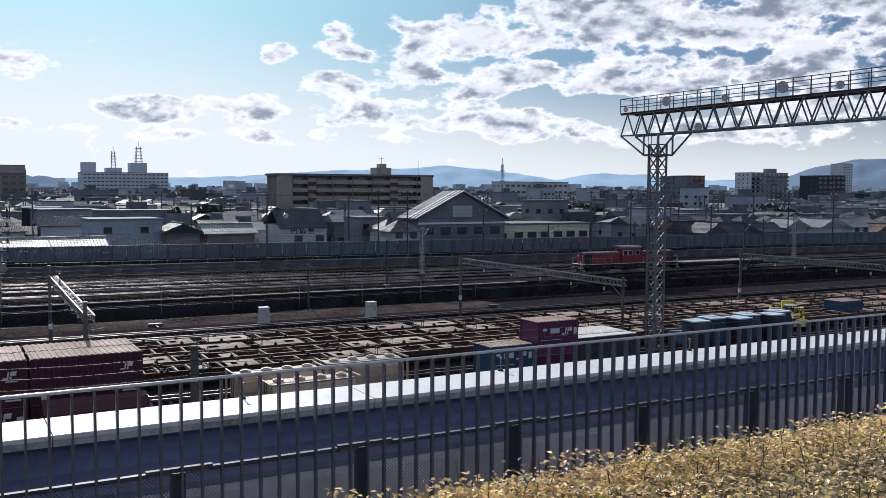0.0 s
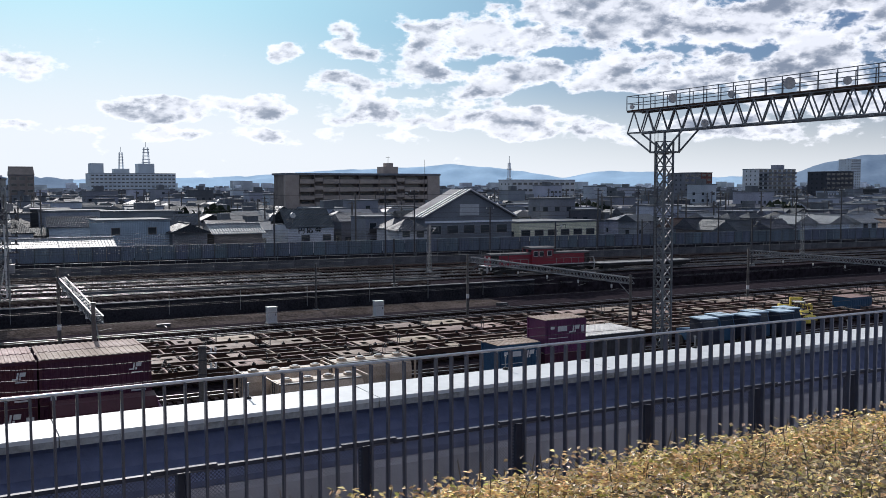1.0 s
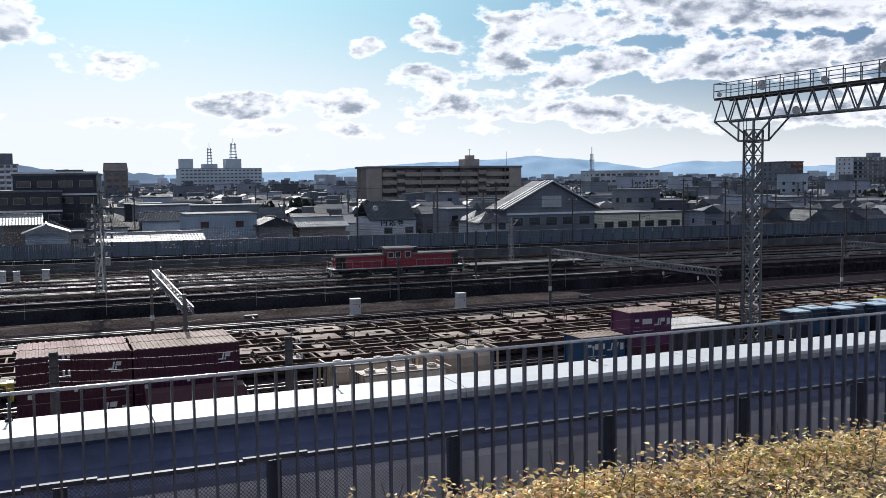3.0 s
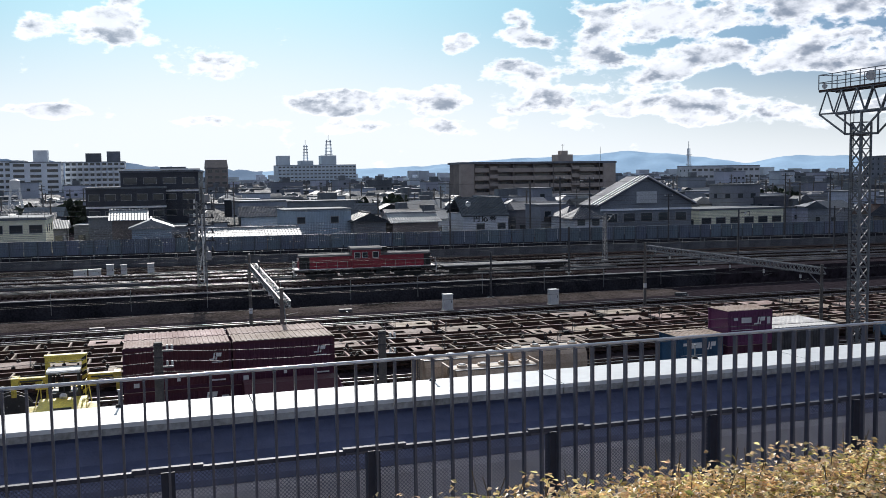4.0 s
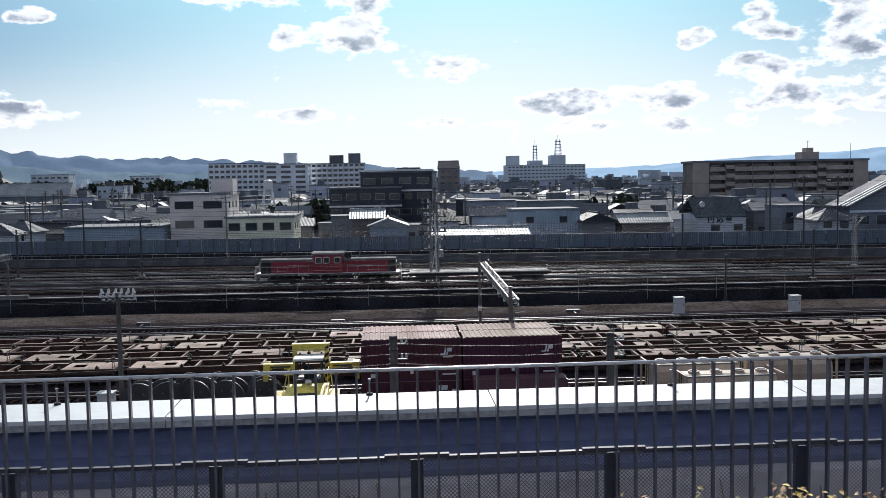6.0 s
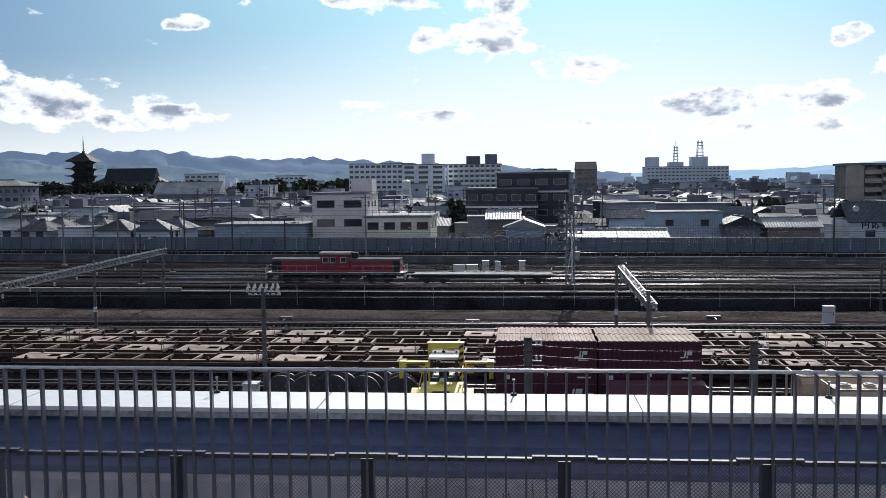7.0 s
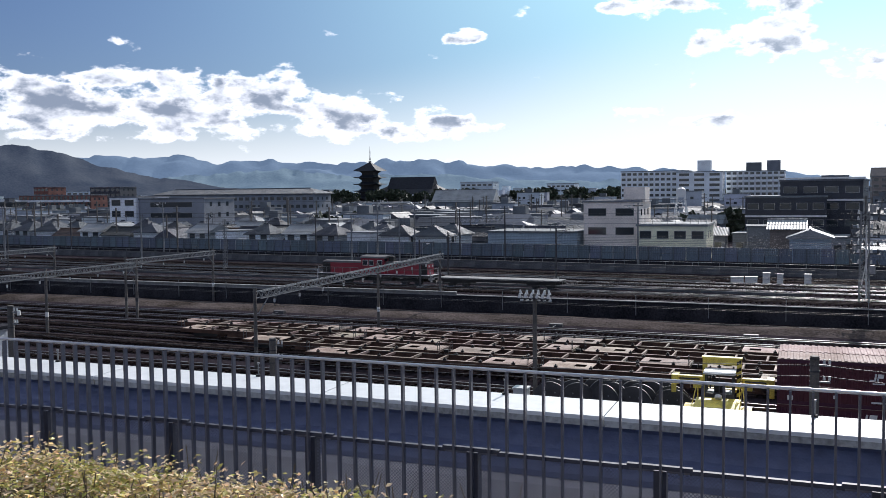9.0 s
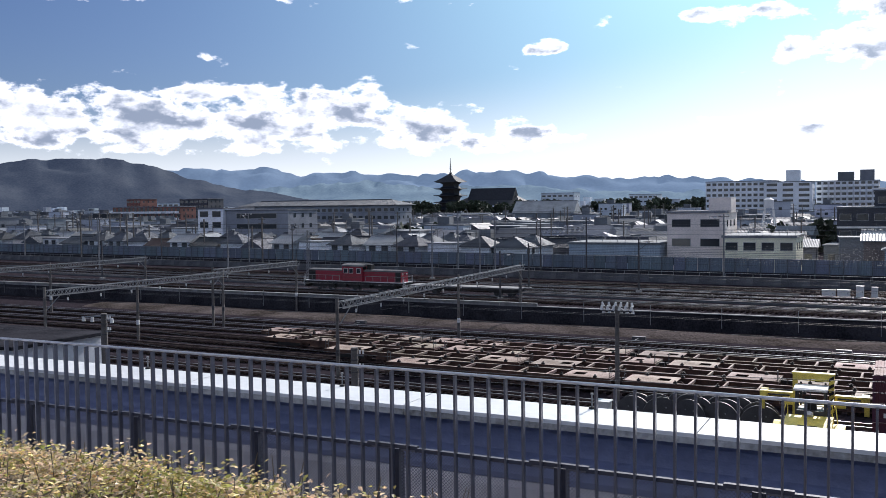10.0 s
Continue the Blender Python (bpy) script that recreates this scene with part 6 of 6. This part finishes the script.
    block("office_building", -392, -370, 430, 14, 20, 6, 6, "wall_dark", "dark blue-grey block with a flat roof")
    # skyline
    b = block("hospital_building", -97, -60, 520, 16, 25.4, 8, 12, "wall_hazed", "white eight-storey hospital block with window rows")
    b = block("hospital_building", -66, -42, 516, 18, 24.6, 8, 3, "wall_hazed", "white block with a round rooftop tank")
    on_roof(b, -1.5, 5.5, 5, 12, 23.1, 29, "wall_white", "rooftop_tank")
    b = block("apartment_block", -42, -11, 540, 16, 25, 8, 10, "wall_white", "grey apartment block with balcony rows", balcony="wall_hazed")
    on_roof(b, -5, 3, 4, 10, 23.5, 28, "wall_paint")
    on_roof(b, 6, 13, 4, 10, 23.5, 29, "wall_paint")
    b = block("apartment_block", 8, 22, 560, 16, 22, 6, 4, "wall_paint", "pale apartment block on the skyline")
    b = block("office_building", 148, 242, 1100, 40, 30.5, 7, 20, "far_wall_hazed", "broad pale office building with stepped roofs")
    on_roof(b, -46, -32, 5, 25, 28.9, 40, "far_wall_hazed")
    on_roof(b, 6, 24, 5, 25, 28.9, 40, "far_wall_hazed")
    on_roof(b, -20, -4, 5, 25, 28.9, 34, "far_wall_hazed")
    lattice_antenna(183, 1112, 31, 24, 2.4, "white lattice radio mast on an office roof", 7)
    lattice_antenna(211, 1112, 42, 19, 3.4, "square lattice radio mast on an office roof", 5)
    b = block("apartment_block", 30, 41, 500, 14, 20.5, 6, 3, "wall_brown", "dark brown apartment block with a gabled top")
    part("pitched_roof", roof_shape(11, 14, 18.9, 4, 0.2, False), "wall_brown", b, m=pose(0, 7, 0))
    block("apartment_block", 322, 372, 500, 16, 18.8, 4, 12, "wall_white", "long low white building on the skyline")
    b = block("apartment_block", 543, 583, 500, 16, 27.5, 8, 8, "wall_white", "white apartment block with dark end wall", balcony="wall_paint")
    on_roof(b, 4, 12, 4, 10, 25.9, 29, "wall_paint")
    block("apartment_block", 422, 436, 450, 16, 23, 7, 3, "wall_paint", "grey apartment block on the skyline")
    block("apartment_block", 436.5, 451, 455, 16, 23.5, 7, 3, "brick_red", "brown apartment block on the skyline")
    block("office_building", 556, 572, 450, 16, 24.8, 7, 3, "wall_dark", "dark office block on the skyline")
    block("office_building", 573, 588, 452, 16, 25.2, 7, 3, "wall_dark", "dark twin office block on the skyline")
    block("office_tower", 1915, 1950, 1480, 35, 79, 20, 5, "far_wall_hazed", "distant pale office tower")
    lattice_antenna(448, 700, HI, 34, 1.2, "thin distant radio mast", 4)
    block("apartment_block", -284, -254, 765, 16, 24, 5, 6, "far_wall_hazed", "distant pale apartment block")
    block("apartment_block", -215, -190, 800, 16, 22, 5, 6, "far_wall_hazed", "distant white apartment block")
    block("apartment_block", -545, -500, 560, 16, 19, 5, 8, "far_wall_hazed", "distant grey apartment block")
    gym = thing("gymnasium", pose(-166, 455, HI, 0, 0, 8), "large hall with a pale grey pitched roof and a dark gable", "hall")
    part("wall", Shape().box(-15, 15, -9, 9, 0, 8.2), "wall_paint", gym)
    part("roof", roof_shape(30, 18, 8.2, 6.0, 1.2, False), "roof_metal", gym)
    part("gable", Shape().prism([(-8.8, 8.0), (8.8, 8.0), (0, 13.9)], 14.5, 15.2), "wall_brown", gym)
    TAKEN.append((-186, 440, -146, 472))
    pagoda()
    temple_hall()


def free(x, y, w):
    return all(not (a - w / 2 < x < c + w / 2 and b - w / 2 < y < e + w / 2) for a, b, c, e in TAKEN)


def build_near_houses():
    kinds = []
    specs = [("wall_paint", "roof_tile", False, "grey plastered house with a dark tiled gable roof"), ("wall_white", "roof_tile", True, "white house with a dark hipped tile roof"),
             ("wall_brown", "roof_tile", False, "brown timber-clad house with a dark tiled roof"), ("wall_white", "roof_metal", False, "white house with a pale metal roof"),
             ("wall_paint", "roof_brown", False, "grey house with a brown tiled roof"), ("wall_beige", "roof_tile", True, "beige house with a dark hipped roof"),
             ("wall_paint", "roof_flat", "flat", "grey flat-roofed concrete house"), ("wall_white", "roof_flat", "flat", "white flat-roofed house of the town")]
    sizes = ((7.6, 7.0, 3.7), (5.6, 6.4, 4.4), (7.8, 6.2, 3.0), (5.6, 7.4, 4.5), (8.4, 6.6, 3.0), (5.4, 6.6, 4.6), (6.2, 7.2, 6.4), (5.4, 6.8, 4.8))
    for i, (wall, roof, form, label) in enumerate(specs):
        flat = form == "flat"
        w, d, hh = sizes[i]
        h = house(pose(0, -300 - i * 20, 0), w, d, hh, 1.7 + 0.3 * (i % 3), wall, roof, label, hip=form is True, windows=2, flat=flat, group="tiled-roof houses of the town", storeys=1 if hh < 4.2 else 2)
        part("balcony", Shape().box(-w / 2 + 0.3, w * 0.1, -d / 2 - 1.0, -d / 2 - 0.07, hh * 0.5, hh * 0.5 + 0.12).box(-w / 2 + 0.3, w * 0.1, -d / 2 - 1.0, -d / 2 - 0.94, hh * 0.5 + 0.12, hh * 0.5 + 1.0), "wall_white" if i % 2 else "dark_steel", h)
        part("porch_roof", Shape().add([(w * 0.12, -d / 2 - 1.1, 2.3), (w / 2, -d / 2 - 1.1, 2.3), (w / 2, -d / 2, 2.8), (w * 0.12, -d / 2, 2.8), (w * 0.12, -d / 2 - 1.1, 2.2), (w / 2, -d / 2 - 1.1, 2.2)], [(0, 1, 2, 3), (4, 5, 1, 0)]), roof, h)
        if i % 2:
            top = hh + (0.3 if flat else 1.6)
            part("aerial", Shape().beam((w * 0.2, 0, top), (w * 0.2, 0, top + 2.0), 0.06).beam((w * 0.2 - 0.7, 0, top + 1.8), (w * 0.2 + 0.7, 0, top + 1.8), 0.05), "dark_steel", h)
        kinds.append(h)
    used = set()
    r = random.Random(21)
    for row in range(4):
        x = -262.0
        while x < 265:
            x += r.uniform(7.2, 9.4)
            y = wall_y(x) + 7.5 + row * 8.2 + r.uniform(-1.5, 1.5)
            if abs(x) > y * 1.5 or not free(x, y, 7.5):
                continue
            k = r.choice((0, 0, 2, 1, 3, 4, 5, 0, 2, 3, 1, 3, 7, 1) if row < 3 else (0, 2, 1, 3, 4, 5, 6, 7))
            m = pose(x, y, HI, 0, 0, r.choice((0, 0, 90, 180)) + r.uniform(-7, 7))
            if k not in used:
                used.add(k)
                kinds[k].matrix_basis = m
            else:
                copy_thing(kinds[k], m)


def build_far_town():
    """Houses beyond the first rows, down to the horizon."""
    r = random.Random(5)
    walls, roofs, panes, big = Shape(), Shape(), Shape(), Shape()
    y = 176.0
    while y < 1500:
        step = 8.2 + (y - 176) * 0.0085
        x = -1.42 * y - 30
        while x < 1.5 * y + 30:
            x += step * r.uniform(0.8, 1.3)
            yy = y + r.uniform(-3, 3)
            if not free(x, yy, 8) or yy < wall_y(x) + 39 or (-420 < x < -270 and 640 < yy < 790):
                continue
            w, d, h = r.uniform(5, 9) * (1 + y / 4000), r.uniform(5.5, 8.5) * (1 + y / 4000), r.uniform(2.8, 5.0)
            kind = r.random()
            if kind > 0.93 - y / 9000:
                h = r.uniform(5.0, 7.6) + (r.uniform(1, 6) if r.random() < 0.2 and not -0.62 < x / yy < -0.36 else 0)
                w *= r.uniform(1.1, 1.6)
            m = Matrix.Translation((x, yy, HI)) @ Matrix.Rotation(r.choice((0, 0, math.pi / 2)) + r.uniform(-0.12, 0.12), 4, "Z")
            walls.box(-w / 2, w / 2, -d / 2, d / 2, 0, h, m)
            if h > 5.3 or kind < 0.14:
                big.box(-w / 2 - 0.2, w / 2 + 0.2, -d / 2 - 0.2, d / 2 + 0.2, h + 0.01, h + 0.35, m)
                if r.random() < 0.5:
                    big.box(-w * 0.2, w * 0.1, -1.5, 1.5, h + 0.35, h + 2.3, m)
            else:
                s = roof_shape(w, d, h + 0.02, r.uniform(1.4, 2.4), 0.5, r.random() < 0.25)
                roofs.add([m @ Vector(p) for p in s.v[:10]], s.f[:9])
            if y < 620:
                n = int(w / 2.6)
                for k in range(max(1, int(h / 2.8))):
                    for i in range(n):
                        if r.random() < 0.75:
                            a = -w / 2 + (i + 0.25) * w / n
                            panes.box(a, a + 1.3, -d / 2 - 0.05, -d / 2 - 0.005, 0.9 + k * 2.7, 2.0 + k * 2.7, m)
                            if w > d and i == 0:
                                panes.box(-w / 2 - 0.05, -w / 2 - 0.005, -0.7, 0.6, 0.9 + k * 2.7, 2.0 + k * 2.7, m)
        y += step * 0.95
    tagged(part("town_wall", walls, "city_wall"), "walls of countless small houses of a dense town", "town houses", kind="stuff")
    tagged(part("town_roof", roofs, "city_roof"), "dark and pale tiled roofs of a dense town", "town houses", kind="stuff")
    tagged(part("town_flat_roof", big, "roof_flat"), "flat roofs of small town blocks", "town houses", kind="stuff")
    tagged(part("town_window", panes, "glass"), "small dark windows of town houses", "town houses", kind="stuff")
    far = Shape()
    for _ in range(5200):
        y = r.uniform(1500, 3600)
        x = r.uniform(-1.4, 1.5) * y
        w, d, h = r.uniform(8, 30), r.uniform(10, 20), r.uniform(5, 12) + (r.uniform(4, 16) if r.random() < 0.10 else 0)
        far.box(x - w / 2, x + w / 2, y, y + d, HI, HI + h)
    tagged(part("distant_town", far, "far_wall_hazed"), "hazy pale blocks of the distant town", "distant town", kind="stuff")
    poles = Shape()
    for _ in range(260):
        y = r.uniform(158, 420)
        x = r.uniform(-1.2, 1.25) * y
        if not free(x, y, 1):
            continue
        h = r.uniform(8, 12)
        poles.beam((x, y, HI), (x, y, HI + h), 0.26)
        for z in (h - 0.5, h - 1.4):
            poles.beam((x - 0.9, y, HI + z), (x + 0.9, y, HI + z), 0.12)
    tagged(part("street_pole", poles, "pole_concrete"), "concrete street poles with cross arms among the houses", "utility pole", kind="stuff")


def build_trees():
    r = random.Random(9)

    def tree(x, y, h, w):
        t = thing("tree", pose(x, y, HI), "dark evergreen tree with a broad uneven crown", "tree", "temple trees")
        tr = Shape().tube((0, 0, 0), (0.2, 0.1, h * 0.6), w * 0.06, w * 0.03, 8)
        for k in range(6):
            a = r.uniform(0, 6.28)
            tr.tube((0.1, 0.05, h * (0.35 + 0.05 * k)), (math.cos(a) * w * 0.35, math.sin(a) * w * 0.35, h * (0.55 + 0.06 * k)), w * 0.02, w * 0.008, 5)
        part("trunk", tr, "bark", t)
        s = Shape()
        blobs = [(r.gauss(0, w * 0.22), r.gauss(0, w * 0.22), h * r.uniform(0.45, 0.9), w * r.uniform(0.16, 0.28)) for _ in range(11)]
        for bx, by, bz, br in blobs:
            for _ in range(80):
                d = Vector((r.gauss(0, 1), r.gauss(0, 1), r.gauss(0, 0.8))).normalized() * br * r.uniform(0.75, 1.1)
                c = Vector((bx, by, bz)) + d
                q = Euler((r.uniform(0, 6), r.uniform(0, 6), r.uniform(0, 6))).to_matrix()
                z = w * r.uniform(0.045, 0.09)
                s.add([c + q @ Vector(p) * z for p in ((-1, -0.6, 0), (1, -0.5, 0.2), (0.9, 0.6, 0), (-0.8, 0.7, 0.25))], [(0, 1, 2, 3)])
        part("crown", s, "pine_leaf", t)
        return t
    protos = [tree(-380, 660, 14, 14), tree(-300, 660, 15, 15), tree(-340, 655, 12.5, 13)]
    spots = [(-430 + i * 11 + r.uniform(-3, 3), 652 + r.uniform(-8, 20)) for i in range(18)]
    spots += [(-250 + i * 9 + r.uniform(-3, 3), 640 + r.uniform(-20, 40)) for i in range(26)]
    for x, y in spots:
        copy_thing(r.choice(protos), Matrix.Translation((x, y, HI)) @ Matrix.Rotation(r.uniform(0, 6), 4, "Z"))
    for x, y in ((118, 205), (-20, 240), (60, 232), (230, 200), (-120, 232), (175, 225), (300, 330), (-300, 300)):
        copy_thing(protos[0], Matrix.Translation((x, y, HI - 6.5)))


def ridge(name, table, dist, depth, material_name, label, rough, seed, low=-6.0):
    """A range of hills: azimuth and elevation of its crest, in degrees."""
    s = Shape()
    n, m = 260, 10
    a0, a1 = table[0][0], table[-1][0]
    crest_az, crest_el = [p[0] for p in table], [p[1] for p in table]
    for j in range(m + 1):
        for i in range(n + 1):
            az = a0 + (a1 - a0) * i / n
            el = float(np.interp(-az, [-a for a in crest_az], crest_el))
            el += rough * (j / m) ** 3 * (1.3 * noise.noise((az * 0.5, seed, 0)) + 0.9 * noise.noise((az * 1.3, seed, 5)) + 0.35 * noise.noise((az * 4.1, seed, 8)))
            v = j / m
            rr = dist + depth * v
            top = math.tan(radians(max(el, 0.02))) * (dist + depth) + 14.0
            z = low + (top - low) * (v ** 0.8) * (1 + (0.22 * noise.noise((az * 0.6, v * 3, seed)) if 0 < j < m else 0.0))
            s.v.append((-math.sin(radians(az)) * rr, math.cos(radians(az)) * rr, z))
    for j in range(m):
        for i in range(n):
            a = j * (n + 1) + i
            s.f.append([a, a + 1, a + n + 2, a + n + 1])
            s.smooth.append(True)
    structure(name, s, material_name, label, "hill")


def build_hills():
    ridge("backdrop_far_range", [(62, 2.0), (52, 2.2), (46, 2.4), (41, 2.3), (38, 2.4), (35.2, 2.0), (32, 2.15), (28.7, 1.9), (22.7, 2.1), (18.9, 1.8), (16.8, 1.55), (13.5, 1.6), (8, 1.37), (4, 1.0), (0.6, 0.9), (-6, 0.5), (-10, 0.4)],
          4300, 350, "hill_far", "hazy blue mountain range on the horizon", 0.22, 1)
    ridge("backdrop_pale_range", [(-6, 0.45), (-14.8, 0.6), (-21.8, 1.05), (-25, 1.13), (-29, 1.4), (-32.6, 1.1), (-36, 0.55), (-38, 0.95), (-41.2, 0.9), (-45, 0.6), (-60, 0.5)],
          4300, 350, "hill_pale", "distant hills on the horizon, coloured with pale blue haze", 0.06, 2)
    ridge("backdrop_side_hill", [(-46.5, 0.3), (-48.9, 0.6), (-50.4, 1.2), (-53.1, 1.8), (-55, 1.75), (-62, 1.4)], 3600, 350, "hill_far", "wooded hill beyond the town, coloured with blue haze", 0.05, 3)
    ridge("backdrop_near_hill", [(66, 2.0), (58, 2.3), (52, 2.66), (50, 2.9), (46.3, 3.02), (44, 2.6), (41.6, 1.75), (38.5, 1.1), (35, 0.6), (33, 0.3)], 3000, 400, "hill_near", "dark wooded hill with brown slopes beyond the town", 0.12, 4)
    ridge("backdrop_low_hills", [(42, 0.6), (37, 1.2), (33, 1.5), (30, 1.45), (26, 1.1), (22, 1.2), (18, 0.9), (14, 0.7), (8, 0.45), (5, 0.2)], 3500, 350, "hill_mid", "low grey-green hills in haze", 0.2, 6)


build_named_buildings()
build_near_houses()
build_far_town()
build_trees()
build_hills()
build_barrier()


build_fence()


# ---- motion ----
def motions():
    turn = Matrix.Rotation(math.atan(LOCO_SLOPE), 4, "Z")
    rows = [(0, 90.6), (1, 74.0), (2, 57.3), (3.5, 33.1), (4.5, 17.25), (5.5, 1.2), (6.5, -14.8), (7.5, -30.7), (8.5, -46.8), (9.5, -63.2), (10, -71.6)]
    for ob, back in ((locomotive, 0.0), (flat_car, 18.1)):
        walk(ob, [(t, Matrix.Translation((x + back, LOCO_Y + LOCO_SLOPE * (x + back), LOCO_Z + 0.31)) @ turn) for t, x in rows])


motions()
